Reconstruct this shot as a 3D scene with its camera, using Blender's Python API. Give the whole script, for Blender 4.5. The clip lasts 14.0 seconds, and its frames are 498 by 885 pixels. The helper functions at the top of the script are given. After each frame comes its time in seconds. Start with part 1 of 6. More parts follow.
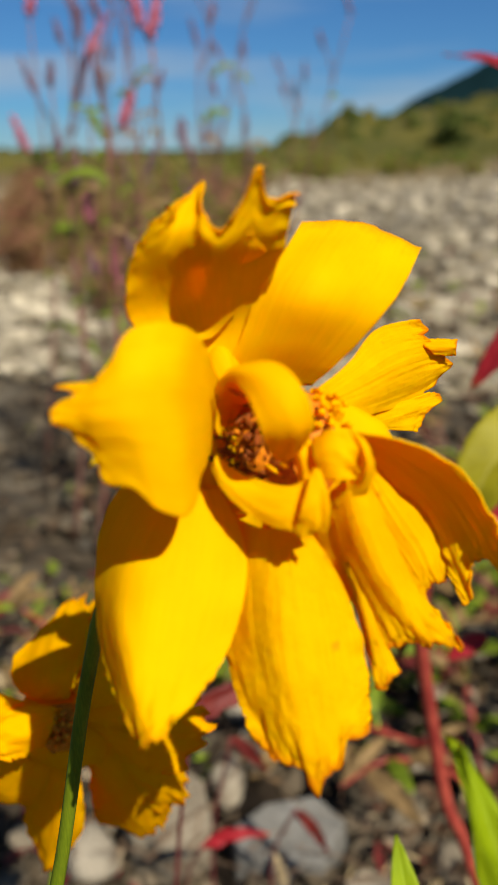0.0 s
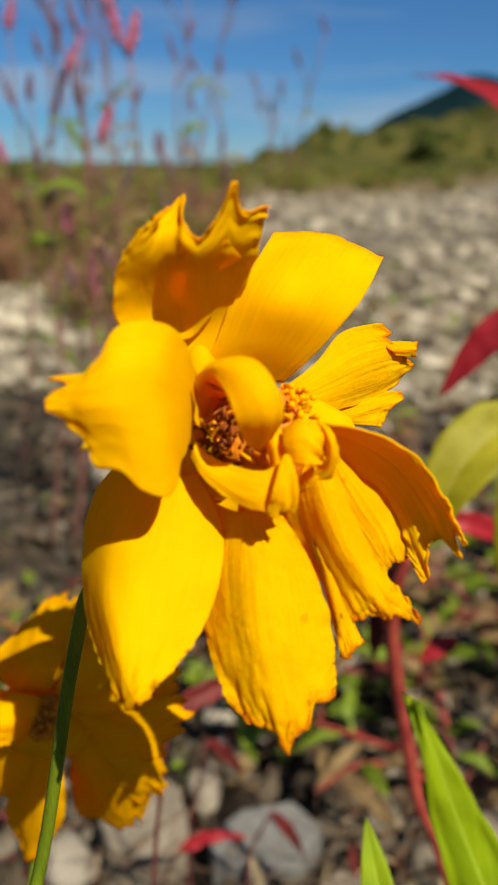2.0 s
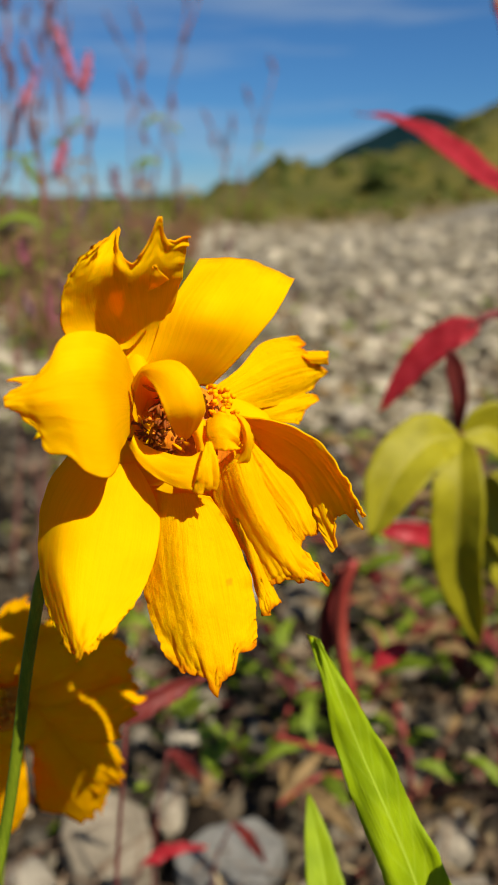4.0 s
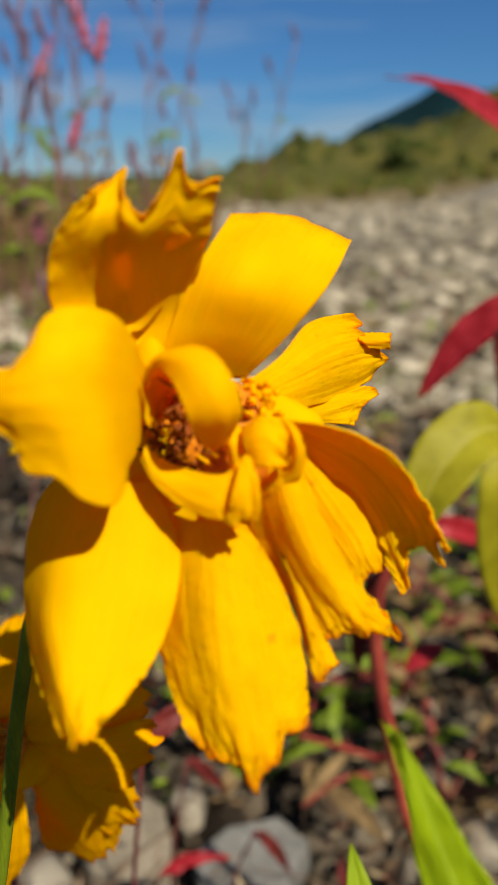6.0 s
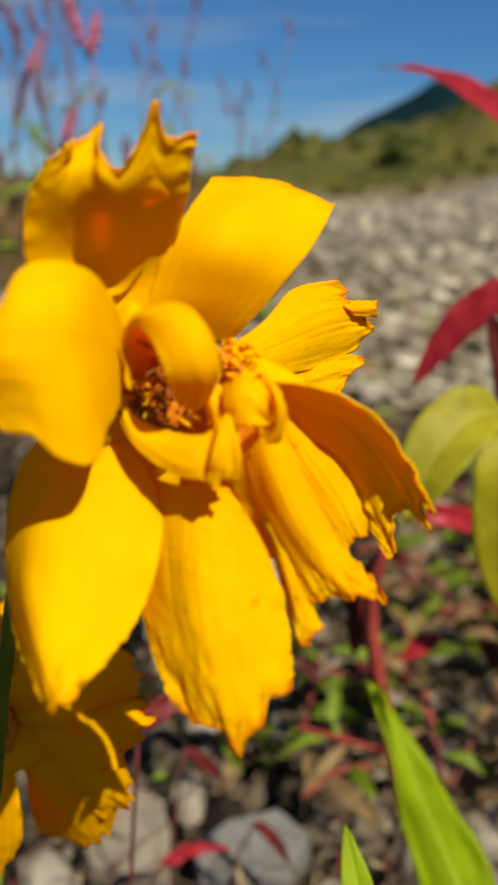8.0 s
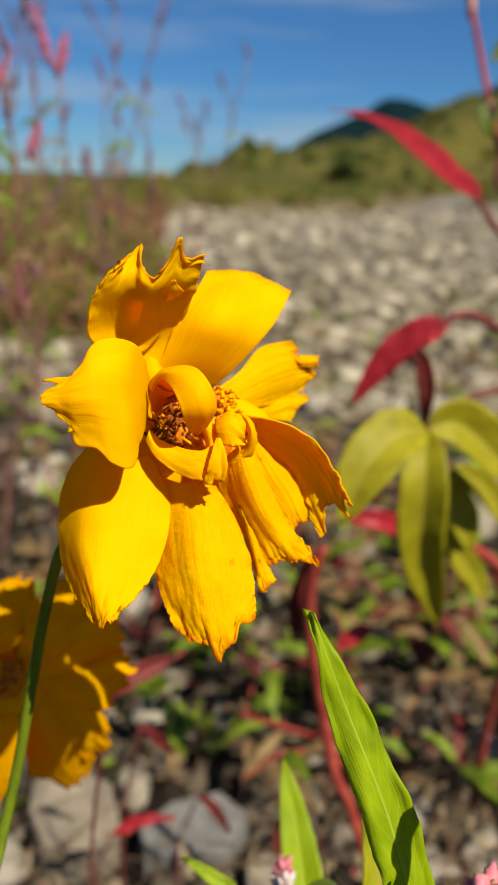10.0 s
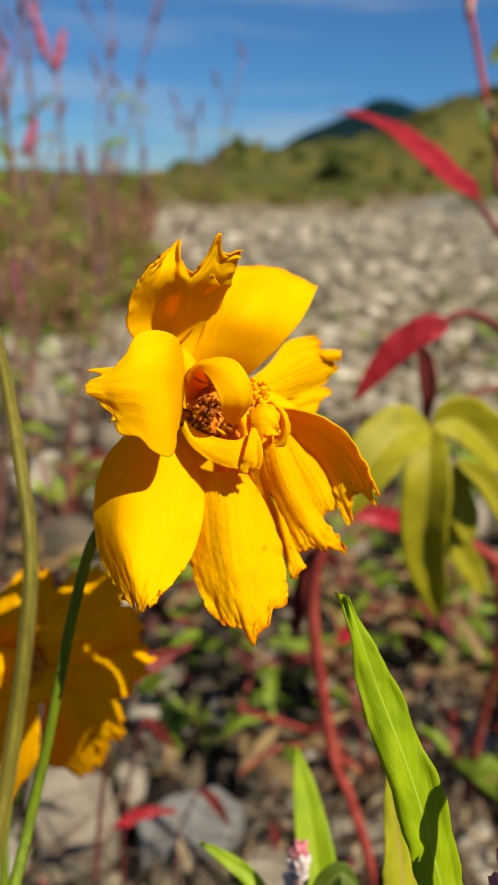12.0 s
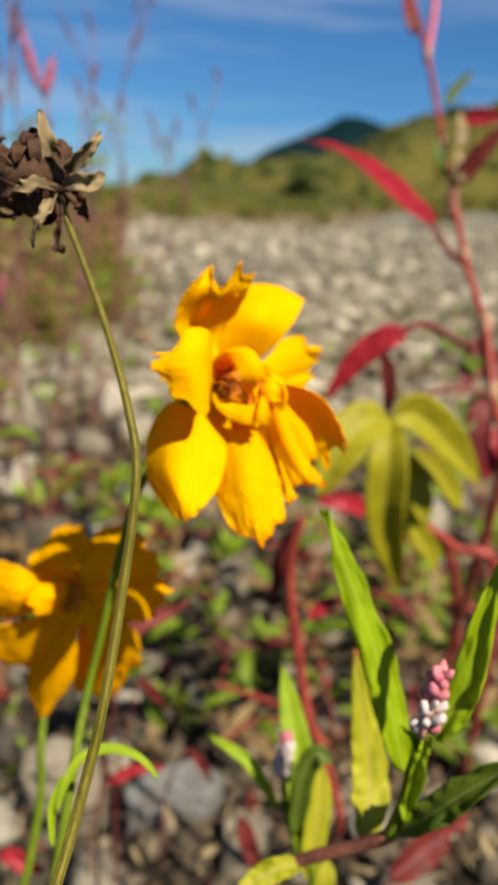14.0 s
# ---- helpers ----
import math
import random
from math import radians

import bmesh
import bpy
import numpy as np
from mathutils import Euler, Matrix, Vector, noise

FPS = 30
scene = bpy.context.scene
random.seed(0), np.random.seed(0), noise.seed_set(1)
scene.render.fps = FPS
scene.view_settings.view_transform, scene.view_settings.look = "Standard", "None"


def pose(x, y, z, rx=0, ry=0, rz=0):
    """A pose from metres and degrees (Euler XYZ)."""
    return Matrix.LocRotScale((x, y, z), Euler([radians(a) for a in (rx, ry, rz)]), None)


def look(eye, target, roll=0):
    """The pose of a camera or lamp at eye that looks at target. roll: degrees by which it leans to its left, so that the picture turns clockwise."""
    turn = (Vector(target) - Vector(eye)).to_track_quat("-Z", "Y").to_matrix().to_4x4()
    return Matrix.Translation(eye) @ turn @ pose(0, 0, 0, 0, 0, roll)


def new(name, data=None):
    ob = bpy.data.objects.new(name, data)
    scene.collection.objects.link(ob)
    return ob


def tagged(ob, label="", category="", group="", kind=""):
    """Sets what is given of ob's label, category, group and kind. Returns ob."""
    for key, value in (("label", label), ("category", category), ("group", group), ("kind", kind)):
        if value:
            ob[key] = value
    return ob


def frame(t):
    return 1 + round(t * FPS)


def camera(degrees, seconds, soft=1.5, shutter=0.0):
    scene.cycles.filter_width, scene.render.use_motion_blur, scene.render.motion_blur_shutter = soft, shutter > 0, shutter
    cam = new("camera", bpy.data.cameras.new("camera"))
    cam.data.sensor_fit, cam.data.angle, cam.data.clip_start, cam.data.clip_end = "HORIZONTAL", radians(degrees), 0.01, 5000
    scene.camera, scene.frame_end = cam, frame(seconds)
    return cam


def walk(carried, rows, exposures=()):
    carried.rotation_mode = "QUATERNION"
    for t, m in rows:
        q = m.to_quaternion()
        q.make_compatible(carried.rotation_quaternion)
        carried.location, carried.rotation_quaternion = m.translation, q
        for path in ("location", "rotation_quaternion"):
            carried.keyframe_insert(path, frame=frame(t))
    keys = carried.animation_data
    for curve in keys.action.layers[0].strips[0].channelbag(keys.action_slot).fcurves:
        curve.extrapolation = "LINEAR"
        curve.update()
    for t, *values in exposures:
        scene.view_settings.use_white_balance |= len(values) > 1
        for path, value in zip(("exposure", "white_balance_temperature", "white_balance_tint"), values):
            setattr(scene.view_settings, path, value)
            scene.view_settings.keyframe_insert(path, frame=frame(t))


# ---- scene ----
cam = camera(37.0, 14.0)
cam.data.dof.use_dof = True
cam.data.dof.focus_distance = 0.095
cam.data.dof.aperture_fstop = 29.5
# seconds, eye, yaw, pitch, roll
PATH = [
    (0, 0.00332, -0.06312, 0.37251, 9.011, -20.535, -0.303),
    (0.5, 0.00598, -0.06748, 0.37237, 8.093, -20.506, -0.111),
    (1, 0.00838, -0.06213, 0.36830, 8.105, -20.279, -0.285),
    (1.5, 0.00868, -0.06043, 0.36770, 8.298, -20.212, -0.332),
    (2, 0.00448, -0.07011, 0.37266, 7.115, -19.591, 0.387),
    (2.5, 0.00967, -0.08524, 0.36881, 5.320, -17.965, 0.167),
    (3, 0.00898, -0.09762, 0.37577, 3.618, -16.782, 0.488),
    (5.3, 0.01219, -0.06539, 0.36911, 4.827, -18.257, -0.713),
    (5.5, 0.01014, -0.06635, 0.37347, 4.756, -18.269, -0.282),
    (6, 0.00586, -0.06268, 0.36922, 5.593, -18.867, -0.367),
    (6.5, 0.00488, -0.06028, 0.36357, 6.303, -19.084, -0.736),
    (7, 0.00752, -0.06089, 0.36363, 6.370, -19.062, -0.877),
    (9.5, 0.00633, -0.08173, 0.37417, 2.309, -18.804, 1.042),
    (10, 0.00544, -0.09540, 0.37795, 1.044, -18.484, 2.209),
    (10.5, 0.00401, -0.10353, 0.38059, 0.294, -18.131, 2.528),
    (11, 0.00004, -0.10301, 0.37822, 0.000, -18.338, 2.475),
    (11.5, -0.00026, -0.09746, 0.37480, -0.097, -18.810, 2.612),
    (12, -0.00070, -0.09891, 0.37754, 0.097, -18.537, 2.745),
    (12.5, -0.00541, -0.11761, 0.38458, -0.817, -17.292, 3.466),
    (13, -0.00626, -0.13358, 0.38252, -1.289, -16.543, 3.536),
    (13.5, -0.00603, -0.12754, 0.38597, -2.023, -16.449, 3.805),
    (14, -0.00859, -0.14357, 0.38217, -2.503, -17.464, 3.794),
]
walk(cam, [(t, pose(x, y, z, 90 + pitch, 0, yaw) @ pose(0, 0, 0, 0, 0, roll)) for t, x, y, z, yaw, pitch, roll in PATH],
     exposures=((0, 0.75), (1.5, 0.70), (3, 0.82), (5.5, 0.73), (6.5, 0.65), (7.2, 0.65), (9.5, 0.78), (11, 0.83), (12.5, 0.90), (14, 1.02)))

# ---- light ----
TO_SUN = Vector((0.43, -0.50, 0.76)).normalized()
sun = new("sun", bpy.data.lights.new("sun", "SUN"))
sun.data.energy, sun.data.angle, sun.data.color = 5.0, radians(0.55), (1.0, 0.93, 0.79)
sun.matrix_world = look(TO_SUN * 20, (0, 0, 0))

world = bpy.data.worlds.new("world")
scene.world = world
world.use_nodes = True
wn, wl = world.node_tree.nodes, world.node_tree.links
sky = wn.new("ShaderNodeTexSky")
sky.sky_type, sky.sun_disc = "NISHITA", False
sky.sun_elevation = math.asin(TO_SUN.z)
sky.sun_rotation = math.atan2(TO_SUN.x, TO_SUN.y)
sky.air_density, sky.dust_density, sky.ozone_density = 1.0, 0.0, 3.0
# thin cirrus streaks, drawn out sideways
wco = wn.new("ShaderNodeTexCoord")
wmap = wn.new("ShaderNodeMapping")
wmap.inputs["Scale"].default_value = (1.1, 1.1, 11.0)
wmap.inputs["Rotation"].default_value = (0.0, radians(-7), 0.0)
wl.new(wco.outputs["Generated"], wmap.inputs["Vector"])
wnoise = wn.new("ShaderNodeTexNoise")
wnoise.inputs["Scale"].default_value, wnoise.inputs["Detail"].default_value, wnoise.inputs["Roughness"].default_value = 2.2, 5.0, 0.5
wl.new(wmap.outputs["Vector"], wnoise.inputs["Vector"])
wramp = wn.new("ShaderNodeValToRGB")
wramp.color_ramp.elements[0].position, wramp.color_ramp.elements[1].position = 0.43, 0.68
wramp.color_ramp.elements[1].color = (0.55, 0.55, 0.55, 1)
wl.new(wnoise.outputs["Fac"], wramp.inputs["Fac"])
wmix = wn.new("ShaderNodeMix")
wmix.data_type = "RGBA"
wl.new(wramp.outputs["Color"], wmix.inputs["Factor"])
wtint = wn.new("ShaderNodeMix")
wtint.data_type, wtint.blend_type = "RGBA", "MULTIPLY"
wtint.inputs["Factor"].default_value = 1.0
wtint.inputs["B"].default_value = (0.45, 0.89, 1.35, 1)
wl.new(sky.outputs["Color"], wtint.inputs["A"])
wl.new(wtint.outputs["Result"], wmix.inputs["A"])
wmix.inputs["B"].default_value = (7.4, 8.6, 9.6, 1)
wl.new(wmix.outputs["Result"], wn["Background"].inputs["Color"])
wn["Background"].inputs["Strength"].default_value = 0.033


# ---- materials ----
def material(name):
    m = bpy.data.materials.new(name)
    m.use_nodes = True
    return m, m.node_tree.nodes, m.node_tree.links, m.node_tree.nodes["Principled BSDF"]


def ramp_node(nodes, stops):
    r = nodes.new("ShaderNodeValToRGB")
    els = r.color_ramp.elements
    while len(els) < len(stops):
        els.new(0.5)
    for el, (p, c) in zip(els, stops):
        el.position, el.color = p, (*c, 1)
    return r


def noise_node(nodes, links, scale, detail=4.0, vector=None, rough=0.55):
    n = nodes.new("ShaderNodeTexNoise")
    n.inputs["Scale"].default_value, n.inputs["Detail"].default_value, n.inputs["Roughness"].default_value = scale, detail, rough
    if vector is not None:
        links.new(vector, n.inputs["Vector"])
    return n


def bump_node(nodes, links, height, strength, distance, target, normal=None):
    b = nodes.new("ShaderNodeBump")
    b.inputs["Strength"].default_value, b.inputs["Distance"].default_value = strength, distance
    links.new(height, b.inputs["Height"])
    if normal is not None:
        links.new(normal, b.inputs["Normal"])
    links.new(b.outputs["Normal"], target)
    return b


def mixed(nodes, links, fac, a, b, kind="MIX"):
    n = nodes.new("ShaderNodeMix")
    n.data_type, n.blend_type = "RGBA", kind
    for key, v in (("Factor", fac), ("A", a), ("B", b)):
        if isinstance(v, (int, float)):
            n.inputs[key].default_value = v
        elif isinstance(v, tuple):
            n.inputs[key].default_value = (*v, 1)
        else:
            links.new(v, n.inputs[key])
    return n.outputs["Result"]


def leafy(name, low, high, through_colour, share, veins=16.0, edge=None, rough=0.5, spots=0.0, stripe=None, gloss=0.25, vein=0.5, relief=0.0004, crinkle=0.0):
    """Thin plant tissue: colour that varies along and across, fine veins along UV v, light shining through."""
    m, n, l, p = material(name)
    uv = n.new("ShaderNodeUVMap")
    uv.uv_map = "UVMap"
    stretch = n.new("ShaderNodeMapping")
    stretch.inputs["Scale"].default_value = (veins, 1.6, 1.0)
    l.new(uv.outputs["UV"], stretch.inputs["Vector"])
    grain = noise_node(n, l, 3.0, 5.0, stretch.outputs["Vector"])
    co = n.new("ShaderNodeTexCoord")
    blotch = noise_node(n, l, 160.0, 3.0, co.outputs["Object"])
    c1 = ramp_node(n, [(0.3, low), (0.72, high)])
    l.new(blotch.outputs["Fac"], c1.inputs["Fac"])
    vr = ramp_node(n, [(0.32, (0.80, 0.80, 0.80)), (0.6, (1, 1, 1))])
    l.new(grain.outputs["Fac"], vr.inputs["Fac"])
    colour = mixed(n, l, vein, c1.outputs["Color"], vr.outputs["Color"], "MULTIPLY")
    sep = n.new("ShaderNodeSeparateXYZ")
    l.new(uv.outputs["UV"], sep.inputs["Vector"])
    if stripe:
        # pale midrib
        d = n.new("ShaderNodeMath")
        d.operation = "SUBTRACT"
        l.new(sep.outputs["X"], d.inputs[0])
        d.inputs[1].default_value = 0.5
        a = n.new("ShaderNodeMath")
        a.operation = "ABSOLUTE"
        l.new(d.outputs[0], a.inputs[0])
        mr = ramp_node(n, [(0.012, (1, 1, 1)), (0.035, (0, 0, 0))])
        l.new(a.outputs[0], mr.inputs["Fac"])
        colour = mixed(n, l, mr.outputs["Color"], colour, stripe)
        # side veins slanting out from the midrib
        slant = n.new("ShaderNodeMath")
        slant.operation = "MULTIPLY_ADD"
        l.new(a.outputs[0], slant.inputs[0])
        slant.inputs[1].default_value = -0.30
        l.new(sep.outputs["Y"], slant.inputs[2])
        count = n.new("ShaderNodeMath")
        count.operation = "MULTIPLY"
        l.new(slant.outputs[0], count.inputs[0])
        count.inputs[1].default_value = 15.0
        saw = n.new("ShaderNodeMath")
        saw.operation = "PINGPONG"
        l.new(count.outputs[0], saw.inputs[0])
        saw.inputs[1].default_value = 0.5
        sv = ramp_node(n, [(0.0, (0.28, 0.28, 0.28)), (0.16, (0, 0, 0))])
        l.new(saw.outputs[0], sv.inputs["Fac"])
        colour = mixed(n, l, sv.outputs["Color"], colour, stripe)
    if edge:
        ed = noise_node(n, l, 9.0, 4.0, uv.outputs["UV"])
        ad = n.new("ShaderNodeMath")
        ad.operation = "MULTIPLY_ADD"
        l.new(ed.outputs["Fac"], ad.inputs[0])
        ad.inputs[1].default_value = 0.22
        l.new(sep.outputs["Y"], ad.inputs[2])
        er = ramp_node(n, [(1.03, (0, 0, 0)), (1.12, (1, 1, 1))])
        er.color_ramp.elements[0].position, er.color_ramp.elements[1].position = 0.93, 1.0
        mul = n.new("ShaderNodeMath")
        mul.operation = "MULTIPLY"
        l.new(ad.outputs[0], mul.inputs[0])
        mul.inputs[1].default_value = 0.90
        l.new(mul.outputs[0], er.inputs["Fac"])
        colour = mixed(n, l, er.outputs["Color"], colour, edge)
    if spots:
        sp = noise_node(n, l, 420.0, 2.0, co.outputs["Object"])
        sr = ramp_node(n, [(0.66, (0, 0, 0)), (0.74, (spots, spots, spots))])
        l.new(sp.outputs["Fac"], sr.inputs["Fac"])
        colour = mixed(n, l, sr.outputs["Color"], colour, (0.10, 0.05, 0.01))
    l.new(colour, p.inputs["Base Color"])
    p.inputs["Roughness"].default_value = rough
    p.inputs["Specular IOR Level"].default_value = gloss
    b = bump_node(n, l, grain.outputs["Fac"], 0.35, relief, p.inputs["Normal"])
    if crinkle:
        cr = noise_node(n, l, 520.0, 5.0, co.outputs["Object"], 0.65)
        b = bump_node(n, l, cr.outputs["Fac"], 0.5, crinkle, p.inputs["Normal"], b.outputs["Normal"])
    tr = n.new("ShaderNodeBsdfTranslucent")
    l.new(mixed(n, l, 0.5, through_colour, vr.outputs["Color"], "MULTIPLY"), tr.inputs["Color"])
    l.new(b.outputs["Normal"], tr.inputs["Normal"])
    mx = n.new("ShaderNodeMixShader")
    mx.inputs["Fac"].default_value = share
    l.new(p.outputs["BSDF"], mx.inputs[1])
    l.new(tr.outputs["BSDF"], mx.inputs[2])
    l.new(mx.outputs["Shader"], n["Material Output"].inputs["Surface"])
    return m


def plain(name, low, high, scale, rough=0.7, bump=0.0, detail=5.0, stretch=None, tones=None, gloss=0.15):
    m, n, l, p = material(name)
    co = n.new("ShaderNodeTexCoord")
    v = co.outputs["Object"]
    if stretch:
        mp = n.new("ShaderNodeMapping")
        mp.inputs["Scale"].default_value = stretch
        l.new(v, mp.inputs["Vector"])
        v = mp.outputs["Vector"]
    big = noise_node(n, l, scale, detail, v)
    small = noise_node(n, l, scale * 7.3, 3.0, v)
    both = mixed(n, l, 0.4, big.outputs["Color"], small.outputs["Color"])
    r = ramp_node(n, [(0.36, low), (0.64, high)])
    l.new(both, r.inputs["Fac"])
    colour = r.outputs["Color"]
    if tones:
        info = n.new("ShaderNodeObjectInfo")
        rr = ramp_node(n, tones)
        l.new(info.outputs["Random"], rr.inputs["Fac"])
        colour = mixed(n, l, 1.0, colour, rr.outputs["Color"], "MULTIPLY")
    l.new(colour, p.inputs["Base Color"])
    p.inputs["Roughness"].default_value = rough
    p.inputs["Specular IOR Level"].default_value = gloss
    if bump:
        bump_node(n, l, both, 0.6, bump, p.inputs["Normal"])
    return m


PETAL = leafy("petal", (0.83, 0.535, 0.0), (0.91, 0.62, 0.0), (1.0, 0.31, 0.0), 0.52, 26.0, edge=(0.78, 0.42, 0.002), rough=0.6, gloss=0.01, vein=0.22, relief=0.00012, crinkle=0.00015)
PETAL_DRY = leafy("petal_wrinkled", (0.81, 0.505, 0.0), (0.90, 0.61, 0.0), (1.0, 0.31, 0.0), 0.52, 34.0, edge=(0.55, 0.19, 0.002), rough=0.6, spots=0.35, gloss=0.01, vein=0.6, relief=0.0005, crinkle=0.0006)
# second flower's petals: yellow turned oranger, its shade put into the colour
PETAL_SHADED = leafy("petal_shaded", (0.83, 0.49, 0.0), (0.90, 0.57, 0.0), (1.0, 0.23, 0.0), 0.52, 22.0, edge=(0.80, 0.36, 0.002), rough=0.6, gloss=0.0, vein=0.3, relief=0.00015)
FLORET = plain("floret", (0.30, 0.07, 0.002), (0.70, 0.24, 0.004), 900.0, 0.6)
ANTHER = plain("anther", (0.08, 0.016, 0.001), (0.32, 0.075, 0.003), 1200.0, 0.65)
STEM_GREEN = plain("stem_green", (0.045, 0.075, 0.002), (0.13, 0.165, 0.005), 120.0, 0.6, 0.0002, stretch=(6, 6, 0.6))
STEM_OLIVE = plain("stem_olive", (0.055, 0.050, 0.003), (0.17, 0.145, 0.012), 120.0, 0.6, 0.0002, stretch=(8, 8, 0.5))
STEM_RIB = plain("stem_rib", (0.045, 0.030, 0.006), (0.12, 0.088, 0.018), 120.0, 0.65)
DRY_HEAD = plain("dry_seed", (0.010, 0.005, 0.003), (0.085, 0.040, 0.020), 260.0, 0.75, 0.0004)
DRY_BRACT = leafy("dry_bract", (0.05, 0.030, 0.012), (0.33, 0.24, 0.115), (0.20, 0.12, 0.05), 0.12, 12.0, edge=(0.06, 0.035, 0.02), rough=0.75)
LEAF_GREEN = leafy("leaf_green", (0.20, 0.285, 0.001), (0.31, 0.40, 0.002), (0.46, 0.55, 0.002), 0.42, 12.0, rough=0.5, stripe=(0.36, 0.46, 0.03))
LEAF_LIME = leafy("leaf_lime", (0.27, 0.28, 0.006), (0.42, 0.39, 0.016), (0.46, 0.43, 0.012), 0.40, 12.0, edge=(0.35, 0.10, 0.03), rough=0.5, spots=0.6, stripe=(0.40, 0.28, 0.08))
LEAF_DEEP = leafy("leaf_deep_green", (0.045, 0.075, 0.003), (0.10, 0.14, 0.006), (0.14, 0.18, 0.004), 0.35, 12.0, rough=0.5, stripe=(0.22, 0.27, 0.07))
LEAF_YELLOW = leafy("leaf_yellow", (0.25, 0.222, 0.004), (0.37, 0.33, 0.010), (0.47, 0.415, 0.006), 0.43, 10.0, rough=0.55, stripe=(0.36, 0.32, 0.04))
LEAF_RED = leafy("leaf_red", (0.27, 0.010, 0.016), (0.46, 0.032, 0.045), (0.55, 0.038, 0.045), 0.42, 10.0, edge=(0.40, 0.10, 0.02), rough=0.45)
LEAF_DARK = leafy("leaf_dark_red", (0.085, 0.010, 0.010), (0.19, 0.028, 0.020), (0.26, 0.026, 0.018), 0.3, 10.0, rough=0.55)
STEM_RED = plain("stem_red", (0.12, 0.010, 0.011), (0.31, 0.060, 0.038), 90.0, 0.4, 0.0002)
STEM_DARK = plain("stem_dark", (0.07, 0.02, 0.015), (0.22, 0.08, 0.05), 90.0, 0.6, 0.0003)
NODE_PALE = plain("node_pale", (0.28, 0.12, 0.07), (0.48, 0.28, 0.18), 160.0, 0.6)
BUD_PINK = plain("bud_pink", (0.30, 0.06, 0.08), (0.50, 0.19, 0.21), 500.0, 0.5)
BUD_WHITE = plain("bud_white", (0.38, 0.27, 0.25), (0.52, 0.47, 0.43), 500.0, 0.5)
SPIKE_FAR = plain("spike_rose", (0.28, 0.05, 0.09), (0.48, 0.15, 0.20), 120.0, 0.6)
SPIKE_DULL = plain("spike_dull", (0.10, 0.05, 0.07), (0.22, 0.11, 0.14), 120.0, 0.7)
STALK_FAR = plain("stalk_far", (0.10, 0.04, 0.035), (0.24, 0.11, 0.08), 60.0, 0.7)
TONES = ((0.0, (0.45, 0.41, 0.36)), (0.3, (0.75, 0.70, 0.62)), (0.6, (1.0, 0.96, 0.9)), (0.85, (0.90, 0.87, 0.82)), (1.0, (1.3, 1.25, 1.15)))
STONE = plain("river_stone", (0.075, 0.063, 0.046), (0.25, 0.215, 0.165), 34.0, 0.85, 0.0015, tones=TONES)
STONE_PALE = plain("pale_stone", (0.15, 0.133, 0.106), (0.37, 0.335, 0.275), 34.0, 0.85, 0.0012, tones=TONES)
# grey rock, its colour darkened for the flowers' shadow lying on it
STONE_GREY = plain("grey_slab_shaded", (0.095, 0.089, 0.079), (0.165, 0.157, 0.142), 34.0, 0.85, 0.0012)
STONE_DARK = plain("dark_stone", (0.026, 0.022, 0.018), (0.085, 0.075, 0.060), 34.0, 0.85, 0.0015, tones=TONES)
# near pebbles: colour lowered to stand in for shade between the stones
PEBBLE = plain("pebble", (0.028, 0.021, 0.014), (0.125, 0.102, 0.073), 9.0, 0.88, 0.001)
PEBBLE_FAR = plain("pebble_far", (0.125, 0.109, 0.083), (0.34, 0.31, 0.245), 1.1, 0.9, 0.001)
WEED = leafy("weed_leaf", (0.08, 0.125, 0.006), (0.21, 0.27, 0.015), (0.27, 0.34, 0.01), 0.35, 6.0, rough=0.55)
WEED_BRIGHT = leafy("grass_bright", (0.15, 0.23, 0.006), (0.27, 0.36, 0.012), (0.40, 0.50, 0.01), 0.38, 6.0, rough=0.5)
CANOPY = plain("hill_canopy", (0.026, 0.031, 0.003), (0.115, 0.094, 0.014), 0.07, 0.9)
CANOPY_DARK = plain("hill_tree_dark", (0.012, 0.020, 0.003), (0.045, 0.055, 0.006), 0.4, 0.9)
# dark forest with the blue haze of distance mixed into its colour
MOUNTAIN = plain("mountain_forest_hazed", (0.002, 0.010, 0.013), (0.007, 0.019, 0.022), 0.01, 0.95, gloss=0.0)


